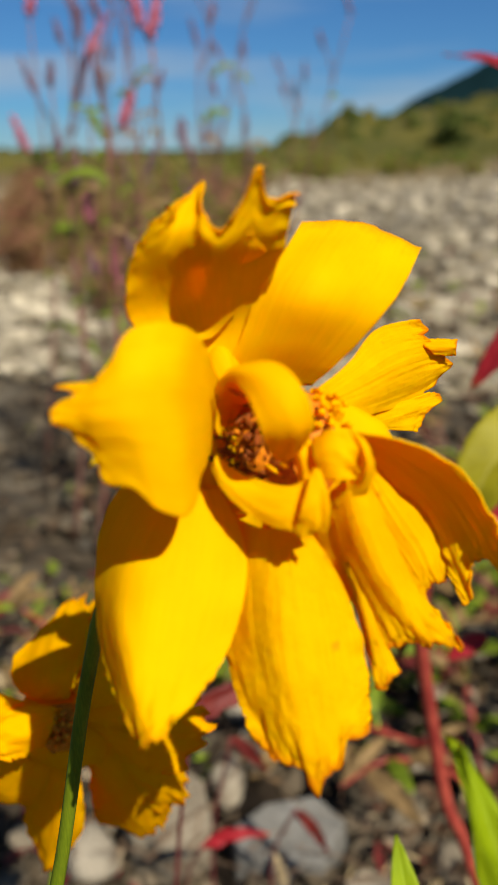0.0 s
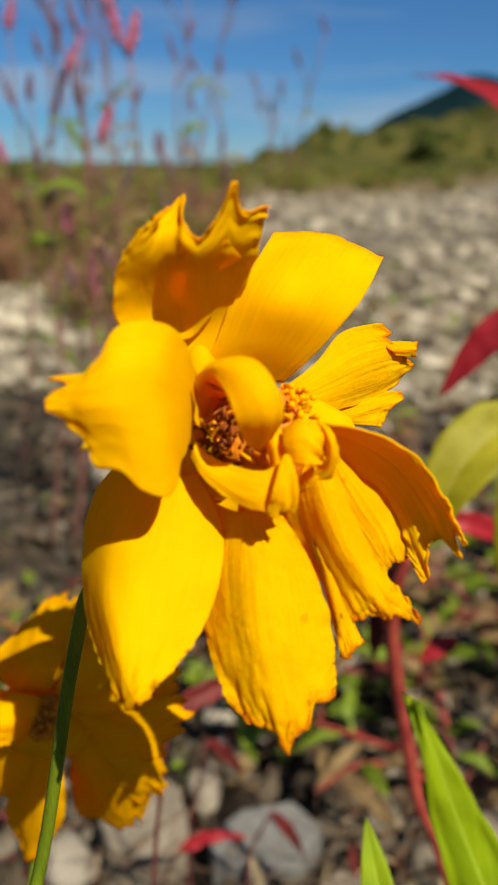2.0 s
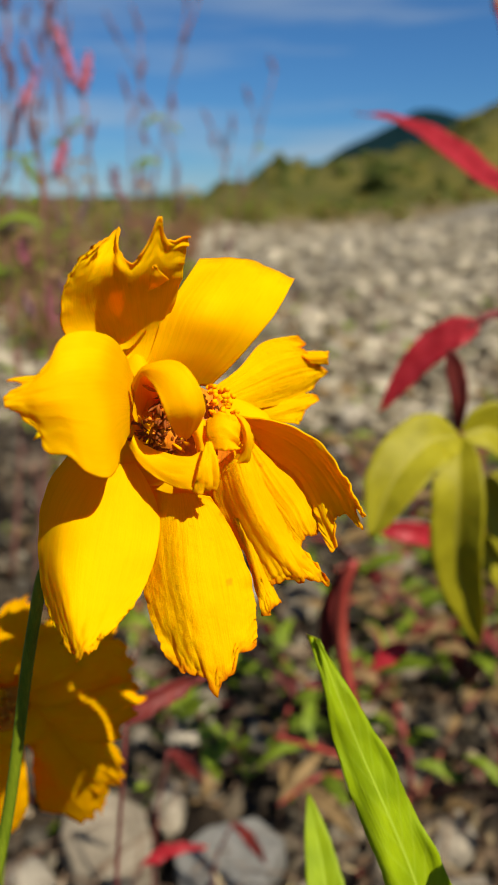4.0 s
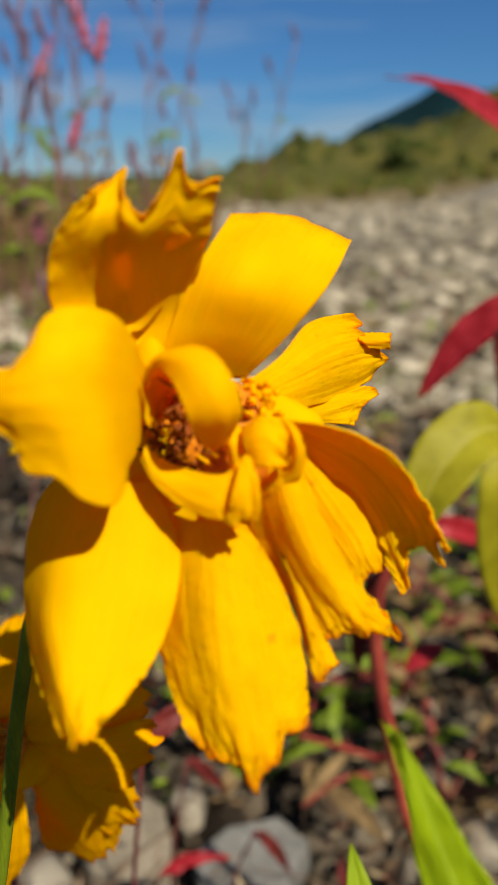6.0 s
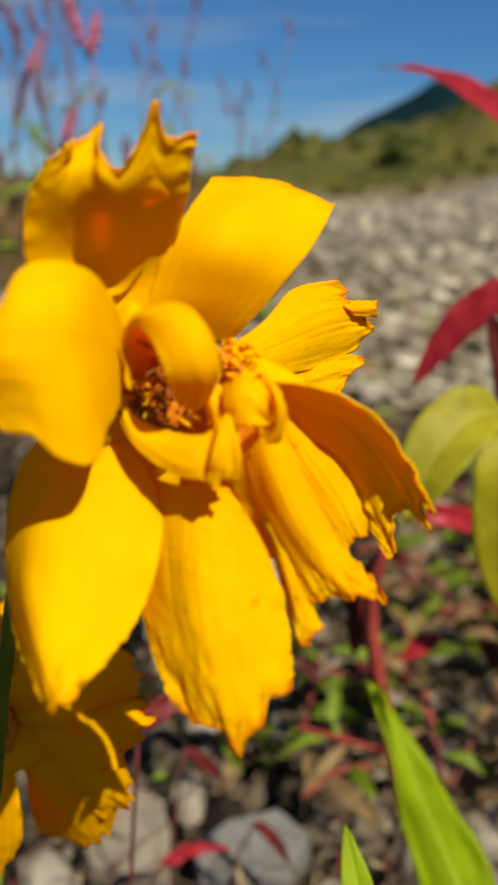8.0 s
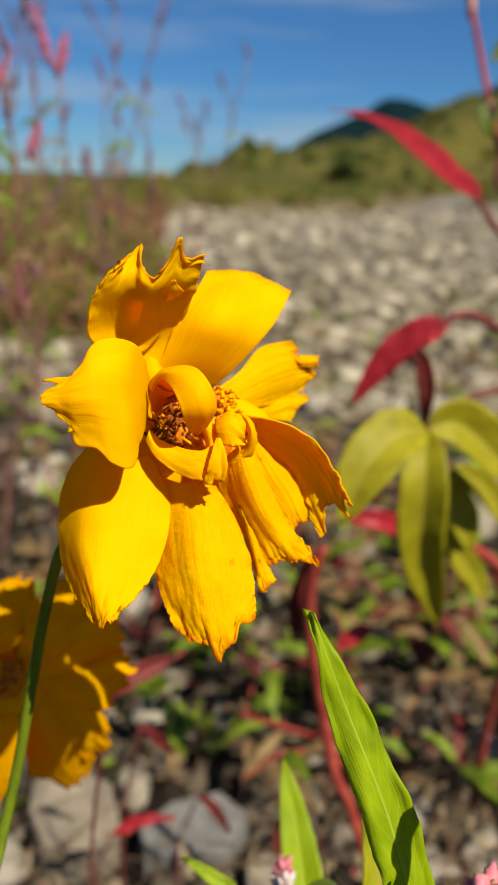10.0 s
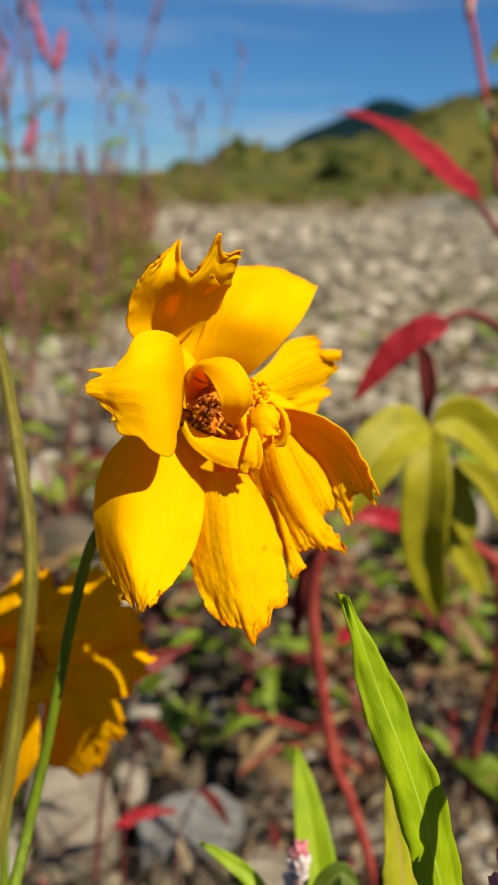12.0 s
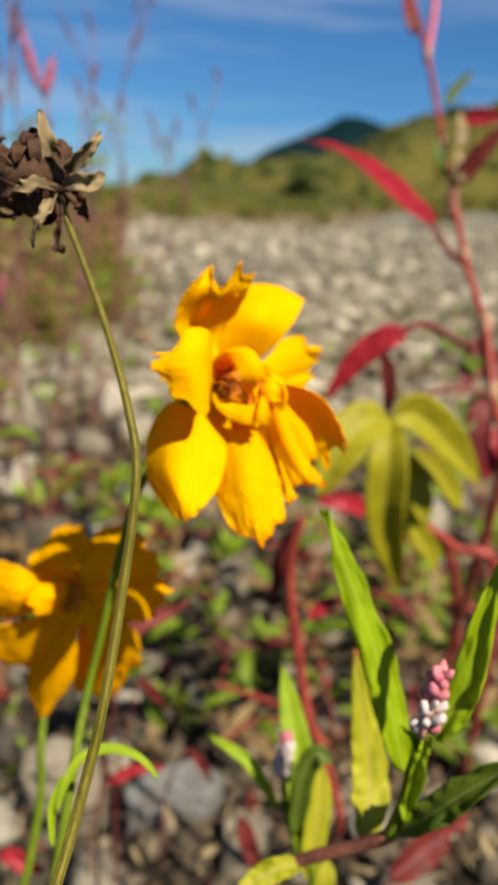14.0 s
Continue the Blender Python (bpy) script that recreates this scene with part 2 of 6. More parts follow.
def gravel_ground():
    """Gravel bed with silty patches, running out into dry meadow on one side and far off."""
    m, n, l, p = material("gravel_bed")
    co = n.new("ShaderNodeTexCoord")

    def calc(kind, a, b):
        q = n.new("ShaderNodeMath")
        q.operation = kind
        for k, v in enumerate((a, b)):
            if isinstance(v, (int, float)):
                q.inputs[k].default_value = v
            else:
                l.new(v, q.inputs[k])
        return q.outputs[0]

    def rise(v, lo, hi):
        q = n.new("ShaderNodeMapRange")
        q.interpolation_type = "SMOOTHSTEP"
        l.new(v, q.inputs["Value"])
        q.inputs["From Min"].default_value, q.inputs["From Max"].default_value = lo, hi
        return q.outputs["Result"]

    cells = n.new("ShaderNodeTexVoronoi")
    cells.inputs["Scale"].default_value = 19.0
    l.new(co.outputs["Object"], cells.inputs["Vector"])
    # bed tones kept low to paint in the dark shade of the gaps
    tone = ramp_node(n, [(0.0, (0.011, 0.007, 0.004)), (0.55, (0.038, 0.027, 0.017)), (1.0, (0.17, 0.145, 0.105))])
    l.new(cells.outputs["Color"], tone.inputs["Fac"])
    # painted shade between pebbles: colour darkens towards the cell edges
    gap_shade = ramp_node(n, [(0.30, (1, 1, 1)), (0.75, (0.25, 0.22, 0.18))])
    l.new(cells.outputs["Distance"], gap_shade.inputs["Fac"])
    colour = mixed(n, l, 0.8, tone.outputs["Color"], gap_shade.outputs["Color"], "MULTIPLY")
    # the open bar is paler further off
    far_tone = ramp_node(n, [(0.0, (0.06, 0.051, 0.038)), (0.5, (0.15, 0.131, 0.10)), (1.0, (0.32, 0.29, 0.23))])
    l.new(cells.outputs["Color"], far_tone.inputs["Fac"])
    xyz = n.new("ShaderNodeSeparateXYZ")
    l.new(co.outputs["Object"], xyz.inputs["Vector"])
    colour = mixed(n, l, rise(xyz.outputs["Y"], 2.5, 7.0), colour, far_tone.outputs["Color"])
    patch = noise_node(n, l, 0.9, 5.0, co.outputs["Object"])
    pr = ramp_node(n, [(0.40, (0, 0, 0)), (0.66, (0.8, 0.8, 0.8))])
    l.new(patch.outputs["Fac"], pr.inputs["Fac"])
    dirt = noise_node(n, l, 30.0, 5.0, co.outputs["Object"])
    dr = ramp_node(n, [(0.3, (0.028, 0.022, 0.015)), (0.7, (0.15, 0.127, 0.09))])
    l.new(dirt.outputs["Fac"], dr.inputs["Fac"])
    colour = mixed(n, l, pr.outputs["Color"], colour, dr.outputs["Color"])
    # dry grass
    x, y = xyz.outputs["X"], xyz.outputs["Y"]
    wobble = calc("SUBTRACT", noise_node(n, l, 1.4, 5.0, co.outputs["Object"]).outputs["Fac"], 0.5)
    slant = calc("ADD", calc("MULTIPLY", y, 0.10), calc("ADD", x, calc("MULTIPLY", wobble, 1.6)))
    side = calc("MULTIPLY", rise(slant, -0.1, -0.5), rise(calc("ADD", y, calc("MULTIPLY", wobble, 1.5)), 2.3, 3.0))
    bank = calc("MULTIPLY", calc("MINIMUM", calc("MAXIMUM", x, 0.0), 8.0), 2.2)
    wide = calc("SUBTRACT", noise_node(n, l, 0.12, 4.0, co.outputs["Object"]).outputs["Fac"], 0.5)
    off = rise(calc("ADD", calc("SUBTRACT", y, bank), calc("MULTIPLY", wide, 14.0)), 12.0, 15.0)
    grass = calc("MAXIMUM", side, off)
    straw = noise_node(n, l, 1.3, 6.0, co.outputs["Object"])
    gr = ramp_node(n, [(0.35, (0.055, 0.045, 0.018)), (0.65, (0.18, 0.130, 0.062))])
    l.new(straw.outputs["Fac"], gr.inputs["Fac"])
    colour = mixed(n, l, grass, colour, gr.outputs["Color"])
    l.new(colour, p.inputs["Base Color"])
    p.inputs["Roughness"].default_value = 0.9
    p.inputs["Specular IOR Level"].default_value = 0.15
    bump_node(n, l, calc("SUBTRACT", 1.0, cells.outputs["Distance"]), 0.8, 0.02, p.inputs["Normal"])
    return m


GRAVEL = gravel_ground()


# ---- modelling helpers ----
def link_mesh(name, bm, mat, smooth=True):
    me = bpy.data.meshes.new(name)
    bm.to_mesh(me)
    bm.free()
    me.materials.append(mat)
    for poly in me.polygons:
        poly.use_smooth = smooth
    return new(name, me)


def part(name, bm, mat, parent, label="", smooth=True):
    ob = link_mesh(name, bm, mat, smooth)
    ob.parent = parent
    up = parent
    while up.parent:
        up = up.parent
    ob.matrix_parent_inverse = Matrix.Translation(-up.location) if parent is up else Matrix.Identity(4)
    return tagged(ob, label)


def thing(name, base, label, category, group=""):
    ob = new(name)
    ob.empty_display_size = 0.02
    ob.location = base
    return tagged(ob, label, category, group)


def crom(pts, u):
    """Point at u (0..1, going on straight past the end) of a smooth curve through pts."""
    pts = [Vector(p) for p in pts]
    if u > 1.0:
        a, b = crom(pts, 0.97), crom(pts, 1.0)
        return b + (b - a) * ((u - 1.0) / 0.03)
    x = max(0.0, u) * (len(pts) - 1)
    i = min(int(x), len(pts) - 2)
    f = x - i
    p1, p2 = pts[i], pts[i + 1]
    p0 = pts[i - 1] if i else p1 * 2 - p2
    p3 = pts[i + 2] if i + 2 < len(pts) else p2 * 2 - p1
    return 0.5 * (2 * p1 + (p2 - p0) * f + (2 * p0 - 5 * p1 + 4 * p2 - p3) * f * f + (3 * p1 - p0 - 3 * p2 + p3) * f ** 3)


def steps(table, s):
    """Straight-line look-up in ((s, value), ...)."""
    for (a, va), (b, vb) in zip(table, table[1:]):
        if s <= b:
            return va + (vb - va) * (s - a) / max(b - a, 1e-6)
    return table[-1][1]


def sheet(grid, thickness, ripple=None):
    """A thick sheet over a grid of points, with UVs; ripple(s, v) moves points along the normal."""
    rows_n, cols_n = len(grid), len(grid[0])
    if ripple:
        shifted = []
        for i in range(rows_n):
            line = []
            for j in range(cols_n):
                a = grid[min(i + 1, rows_n - 1)][j] - grid[max(i - 1, 0)][j]
                b = grid[i][min(j + 1, cols_n - 1)] - grid[i][max(j - 1, 0)]
                nor = a.cross(b)
                nor = nor.normalized() if nor.length > 1e-12 else Vector((0, 0, 1))
                line.append(grid[i][j] + nor * ripple(j / (cols_n - 1), i / (rows_n - 1)))
            shifted.append(line)
        grid = shifted
    bm = bmesh.new()
    lay = bm.loops.layers.uv.new("UVMap")
    vs = [[bm.verts.new(p) for p in line] for line in grid]
    for i in range(rows_n - 1):
        for j in range(cols_n - 1):
            fc = bm.faces.new((vs[i][j], vs[i][j + 1], vs[i + 1][j + 1], vs[i + 1][j]))
            for lp, (di, dj) in zip(fc.loops, ((0, 0), (0, 1), (1, 1), (1, 0))):
                lp[lay].uv = ((j + dj) / (cols_n - 1), (i + di) / (rows_n - 1))
    bm.normal_update()
    bmesh.ops.solidify(bm, geom=bm.faces[:], thickness=thickness)
    return bm


def tube(pts, radii, sides=10, n=None, rib=None):
    """A round, tapered stem through pts, closed at both ends."""
    n = n or 6 * (len(pts) - 1)
    bm = bmesh.new()
    side, rings = Vector((1, 0, 0.01)), []
    for i in range(n + 1):
        u = i / n
        c = crom(pts, u)
        t = (crom(pts, min(1, u + 0.02)) - crom(pts, max(0, u - 0.02))).normalized()
        side = (side - t * side.dot(t)).normalized()
        other = t.cross(side)
        r = steps([(k / (len(radii) - 1), v) for k, v in enumerate(radii)], u)
        if rib is not None:
            # a thin raised line along the stem
            c = c + (math.cos(rib) * side + math.sin(rib) * other) * r * 0.93
            r *= 0.17
        rings.append([bm.verts.new(c + r * (math.cos(a) * side + math.sin(a) * other)) for a in [2 * math.pi * k / sides for k in range(sides)]])
    for a, b in zip(rings, rings[1:]):
        for k in range(sides):
            bm.faces.new((a[k], a[(k + 1) % sides], b[(k + 1) % sides], b[k]))
    bm.faces.new(rings[0][::-1])
    bm.faces.new(rings[-1])
    return bm


def leaf(pts, width, face=(0, -1, 0.35), fold=0.25, belly=0.4, wave=0.0, thickness=0.0003, n=26, m=10, seed=0.0, turn=0.0):
    """A lance-shaped leaf along pts: width across at its widest (belly along it), folded along the midrib, wavy at the rim."""
    face = Vector(face).normalized()
    grid = []
    for i in range(n + 1):
        u = i / n
        c = crom(pts, u)
        t = (crom(pts, min(1, u + 0.03)) - crom(pts, max(0, u - 0.03))).normalized()
        fc = Matrix.Rotation(turn * u, 3, t) @ face
        across = t.cross(fc).normalized()
        nor = across.cross(t)
        a, b = belly / (1 - belly), 1.0
        w = width * 0.5 * max(0.03, (u / belly) ** a * ((1 - u) / (1 - belly)) ** b) ** 0.75 if 0 < u < 1 else width * 0.02
        line = []
        for j in range(m + 1):
            s = 2 * j / m - 1
            jag = 1 + 0.06 * noise.noise(Vector((u * 20, s * 2, seed))) + 0.05 * noise.noise(Vector((u * 47, s, seed + 9)))
            p = c + across * (s * w * jag) + nor * (fold * abs(s) * w)
            p += nor * (wave * abs(s) * noise.noise(Vector((u * 9 + seed, s * 1.5, seed * 1.7))))
            line.append(p)
        grid.append(line)
    return sheet(grid, thickness)


def lump(bm, centre, size, seed, sub=1, rough=0.25, turn=None):
    made = bmesh.ops.create_icosphere(bm, subdivisions=sub, radius=1.0)["verts"]
    turn = turn or Euler((seed * 1.3, seed * 2.1, seed * 3.7)).to_matrix()
    for v in made:
        d = v.co.normalized()
        v.co = Vector(centre) + turn @ Vector([d[k] * size[k] * (1 + rough * noise.noise(d * 1.6 + Vector((seed, seed * 2, 0)))) for k in range(3)])


def smooth01(a, b, x):
    x = min(1.0, max(0.0, (x - a) / (b - a)))
    return x * x * (3 - 2 * x)


# ---- ground ----
def ground_height(x, y):
    bank = 0.75 * smooth01(0.5, 9, x) * smooth01(4, 26, y)
    return bank + 0.012 * noise.noise(Vector((x * 2.2, y * 2.2, 3.0))) + 0.05 * smooth01(2, 8, abs(y)) * noise.noise(Vector((x * 0.35, y * 0.35, 7.0)))


def spread(limit, first, grow):
    out, d, x = [0.0], first, 0.0
    while x < limit:
        x += d
        d *= grow
        out.append(x)
    return [-v for v in out[:0:-1]] + out


def build_ground():
    xs, ys = spread(4500, 0.10, 1.07), spread(4500, 0.10, 1.07)
    verts = [(x, y, ground_height(x, y) - 0.012) for y in ys for x in xs]
    w = len(xs)
    faces = [(i * w + j, i * w + j + 1, (i + 1) * w + j + 1, (i + 1) * w + j) for i in range(len(ys) - 1) for j in range(w - 1)]
    me = bpy.data.meshes.new("ground")
    me.from_pydata(verts, [], faces)
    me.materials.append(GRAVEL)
    me.polygons.foreach_set("use_smooth", [True] * len(me.polygons))
    return tagged(new("ground", me), "gravel river bar of grey and beige pebbles turning to dry meadow", "ground", kind="structure")


ground = build_ground()

# ---- hills and mountain ----
SKYLINE = ((-70, 1.6), (-40, 1.2), (-18, 0.7), (-9, 0.7), (-7.3, 1.0), (-6.2, 1.7), (-4.5, 1.7), (-3.5, 1.9), (-2.8, 2.8), (-1.8, 3.1), (-0.3, 2.9), (0.7, 2.65), (2.0, 3.0), (4.0, 3.3), (6.0, 3.6), (9.0, 4.1), (10.5, 5.2), (12.8, 6.1), (15, 6.5), (18, 6.8), (24, 7.5), (30, 8.5), (50, 8), (70, 5))


def build_hill():
    bm = bmesh.new()
    azs = [-70 + 0.7 * k for k in range(201)]
    rs = [38 + 5 * k for k in range(16)] + [140, 180]
    rows_v = []
    for az in azs:
        a, line = radians(az), []
        for r in rs:
            top = math.tan(radians(steps(SKYLINE, az))) * 100
            h = top * smooth01(42, 98, r) * (1 - 0.6 * smooth01(110, 180, r))
            x, y = r * math.sin(a), r * math.cos(a)
            h += 0.35 * (top / 6 + 0.3) * noise.noise(Vector((x * 0.16, y * 0.16, 2))) + 0.2 * noise.noise(Vector((x * 0.5, y * 0.5, 5)))
            line.append(bm.verts.new((x, y, max(h, -0.4) + 0.3 * smooth01(40, 60, r))))
        rows_v.append(line)
    for a, b in zip(rows_v, rows_v[1:]):
        for k in range(len(rs) - 1):
            bm.faces.new((a[k], b[k], b[k + 1], a[k + 1]))
    ob = link_mesh("hill", bm, CANOPY)
    return tagged(ob, "green wooded hillside behind the gravel bar", "hill", kind="structure")


def build_mountain():
    bm = bmesh.new()
    ridge = ((-80, 1.2), (-30, 0.8), (-8, 1.0), (-2, 1.8), (1, 3.1), (2.4, 4.1), (4.5, 5.0), (6.2, 5.75), (7.5, 6.55), (8.2, 6.65), (9.3, 6.4), (11, 6.05), (14, 5.8), (30, 6), (80, 3))
    low, top, back = [], [], []
    for k in range(321):
        az = -80 + 0.5 * k
        a = radians(az)
        el = steps(ridge, az) + 0.12 * noise.noise(Vector((az * 0.6, 0, 1)))
        for r, h, out in ((900, -5, low), (1500, math.tan(radians(el)) * 1500, top), (2300, -5, back)):
            out.append(bm.verts.new((r * math.sin(a), r * math.cos(a), h)))
    for p, q in ((low, top), (top, back)):
        for k in range(320):
            bm.faces.new((p[k], p[k + 1], q[k + 1], q[k]))
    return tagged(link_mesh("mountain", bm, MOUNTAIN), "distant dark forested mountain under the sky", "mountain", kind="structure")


build_hill()
build_mountain()


def build_woods(mat, count, seed, scale, label):
    """Rough tree crowns over the hillside, uneven clumps of foliage."""
    bm = bmesh.new()
    rnd = random.Random(seed)
    for k in range(count):
        az = rnd.uniform(-26, 34)
        r = rnd.choice((rnd.uniform(44, 105), rnd.uniform(90, 104)))
        top = math.tan(radians(steps(SKYLINE, az))) * 100 * smooth01(42, 98, r)
        s = scale * rnd.uniform(0.35, 0.95) * (0.5 + 0.06 * top)
        a = radians(az)
        lump(bm, (r * math.sin(a), r * math.cos(a), top + 0.25 * s), (s * rnd.uniform(0.8, 1.4), s, s * rnd.uniform(0.7, 1.1)), rnd.uniform(0, 90), 1, 0.8)
    return tagged(link_mesh("hill_woods", bm, mat, False), label, "woods", kind="stuff")


build_woods(CANOPY, 700, 5, 1.0, "uneven olive tree crowns covering the hillside")
build_woods(CANOPY_DARK, 420, 6, 1.25, "dark green tree crowns scattered over the hillside")


def tree_far(x, y, base, height, mat, seed, label):
    root = thing("hill_tree", (x, y, base), label, "tree", "trees on the hillside")
    part("trunk", tube([(x, y, base - 0.3), (x + 0.05, y, base + height * 0.4), (x, y, base + height * 0.8)], [0.16, 0.12, 0.05], 8), STEM_DARK, root)
    bm, rnd = bmesh.new(), random.Random(seed)
    for k in range(60):
        h = rnd.uniform(0.15, 1.0)
        rad = height * 0.42 * math.sin(math.pi * min(0.95, h ** 0.8 + 0.04)) * rnd.uniform(0.2, 1.0)
        a = rnd.uniform(0, 6.28)
        s = height * rnd.uniform(0.07, 0.15)
        lump(bm, (x + rad * math.cos(a), y + rad * math.sin(a), base + h * height), (s, s, s * 0.8), k + seed, 1, 0.9)
    part("crown", bm, mat, root, smooth=False)


tree_far(5.45, 58.0, 0.4, 3.4, CANOPY_DARK, 3, "dark green round tree at the foot of the hill")
tree_far(-3.9, 112.0, 1.2, 6.2, CANOPY, 4, "broad green tree standing above the skyline")
tree_far(-1.0, 113.0, 1.2, 5.8, CANOPY, 6, "broad green tree standing above the skyline")

# ---- the yellow flower ----
FLOWER = pose(0.00000, 0.00000, 0.34350, 71.662, 0, 0.000) @ pose(0, 0, 0, 0, 0, 2.475)


def in_flower(p):
    return FLOWER @ (Vector(p) * 0.001)


def petal(parent, left, mid, right, tip, mat=PETAL, crumple=0.35, seed=1.0, name="petal", n=34, m=26, label="", grooves=0.07, ridge=None, jag=0.025, fine=1.0, pleats=0.0, frill=0.0, place=in_flower):
    """A ray petal laid over its rims and middle line (and a ridge next to the left rim), base first; tip: how far the end reaches out or is notched across the width."""
    rails = [left, ridge, mid, right] if ridge else [left, mid, right]
    grid = []
    for i in range(n + 1):
        v, line = i / n, []
        for j in range(m + 1):
            s = j / m
            u = v + (steps(tip, s) + jag * noise.noise(Vector((s * 13, seed * 4.7, 0.3)))) * v ** 3
            line.append(place(crom([crom(rail, u) for rail in rails], s)))
        grid.append(line)

    def ripple(s, v):
        w = noise.noise(Vector((s * 4.2 + seed * 3.1, v * 3.4, seed))) * (0.05 + 0.95 * v * v) * crumple
        w += noise.noise(Vector((s * 12 + seed, v * 11, seed * 2.3))) * v ** 4 * crumple * 0.6
        w += noise.noise(Vector((s * 55 + seed, v * 3.0, seed * 1.3))) * 0.035 * fine
        w += fine * grooves * noise.noise(Vector((s * 24 + seed * 7, v * 1.1, seed)))
        # creases running along the petal, sharper towards its end
        w += pleats * (0.25 + 0.75 * v) * (0.6 - 1.6 * abs(noise.noise(Vector((s * 7.5 + seed * 3.7, v * 1.3, seed * 1.9)))))
        edge = max(0.0, abs(2 * s - 1) - 0.8) / 0.2
        w += edge * noise.noise(Vector((v * 11, seed * 5, s))) * crumple * 0.7
        # small curls along the outer rim
        rim = max(edge, smooth01(0.88, 1.0, v)) * smooth01(0.45, 0.75, v)
        w += frill * rim * noise.noise(Vector((v * 34 + s * 17, seed * 2.1, s * 9)))
        return w * 0.001

    return part(name, sheet(grid, 0.00022, ripple), mat, parent, label)


coreopsis = thing("coreopsis_flower", (-0.048, -0.07, 0.0), "fading yellow double coreopsis with ragged petals on a green stem", "flower", "coreopsis flowers")
part("stem", tube([in_flower((-6, 2, -11)), in_flower((-10.5, -3.5, -11.5)), (-0.0215, 0.0035, 0.3300), (-0.0270, 0.0058, 0.3160), (-0.0330, 0.0055, 0.2865), (-0.0358, 0.0010, 0.2716), (-0.0368, -0.0110, 0.2590), (-0.0420, -0.0350, 0.200), (-0.046, -0.06, 0.09), (-0.048, -0.07, -0.01)], [0.0009, 0.00085, 0.0009, 0.0010, 0.0013, 0.0016], 12), STEM_GREEN, coreopsis, "slim ribbed green stem")


def disc():
    bm = bmesh.new()
    lump(bm, in_flower((-4.5, 4.0, -7.5)), (0.0062, 0.0062, 0.0045), 2.0, 3, 0.2, FLOWER.to_3x3())
    return bm


bloom = part("flower_disc", disc(), FLORET, coreopsis, "brown flower centre")

bm = bmesh.new()
lump(bm, in_flower((0.5, -1.0, -9.5)), (0.0095, 0.0095, 0.0026), 5.0, 3, 0.3, FLOWER.to_3x3())
part("receptacle", bm, PETAL, bloom, "yellow petal bases crowded round the centre")
bm = bmesh.new()
lump(bm, in_flower((-9.8, 2.3, -6.0)), (0.0042, 0.0050, 0.0022), 9.0, 3, 0.3, FLOWER.to_3x3())
lump(bm, in_flower((-10.7, 8.8, -7.0)), (0.0030, 0.0060, 0.0020), 11.0, 3, 0.3, FLOWER.to_3x3())
lump(bm, in_flower((-8.2, -1.6, -7.6)), (0.0052, 0.0044, 0.0018), 13.0, 3, 0.3, FLOWER.to_3x3())
part("petal_base", bm, PETAL, bloom, "overlapping petal bases")
# upper petal, its torn lip arched forward over a shaded hollow and drawn out into a thin spire
petal(bloom, [(-11.5, 11.9, -5.0), (-15.2, 13.6, -3.0), (-16.7, 15.1, 0.5), (-17.5, 17.0, 3.0), (-16.8, 19.3, 5.0), (-15.7, 21.4, 6.5), (-14.2, 23.3, 7.0), (-12.9, 25.3, 6.5)],
      [(-10.7, 12.3, -7.0), (-10.2, 16.1, -6.5), (-9.7, 18.8, -4.2), (-9.2, 20.5, -0.5), (-8.8, 21.9, 2.8), (-8.5, 23.0, 4.5), (-8.3, 23.8, 5.0)],
      [(-9.9, 12.6, -7.0), (-6.9, 17.6, -6.0), (-4.8, 21.2, -3.2), (-3.5, 23.1, 0.0), (-2.8, 24.7, 2.0), (-2.3, 26.1, 3.0), (-2.0, 27.0, 3.5)],
      ((0, 0.0), (0.02, 0.08), (0.05, 0.06), (0.08, -0.02), (0.16, -0.03), (0.24, 0.0), (0.31, 0.12), (0.36, 0.21), (0.41, 0.19), (0.48, 0.12), (0.58, 0.04), (0.66, -0.04), (0.71, 0.12), (0.76, 0.32), (0.79, 0.52), (0.805, 0.80), (0.825, 0.78), (0.84, 0.42), (0.87, 0.18), (0.91, 0.06), (0.96, 0.05), (1, 0.0)), PETAL, 0.9, 2.0, m=120, n=64, jag=0.02, fine=0.3, grooves=0.04, frill=0.35,
      ridge=[(-11.4, 12.1, -6.5), (-13.0, 15.5, -6.0), (-13.6, 18.4, -4.0), (-13.4, 20.2, 0.0), (-12.9, 22.1, 3.5), (-12.1, 24.1, 4.8), (-11.4, 26.2, 4.2)])
petal(bloom, [(-7.4, 21.2, 1.5), (-6.7, 22.0, 3.8), (-6.0, 23.0, 5.0)],
      [(-6.3, 21.6, 1.5), (-5.9, 22.1, 3.8), (-5.8, 23.1, 5.0)],
      [(-4.9, 22.6, 1.0), (-5.2, 22.7, 3.5), (-5.7, 23.1, 5.0)],
      ((0, 0.0), (0.5, 0.05), (1, 0.0)), PETAL, 0.15, 2.9, n=14, m=12)
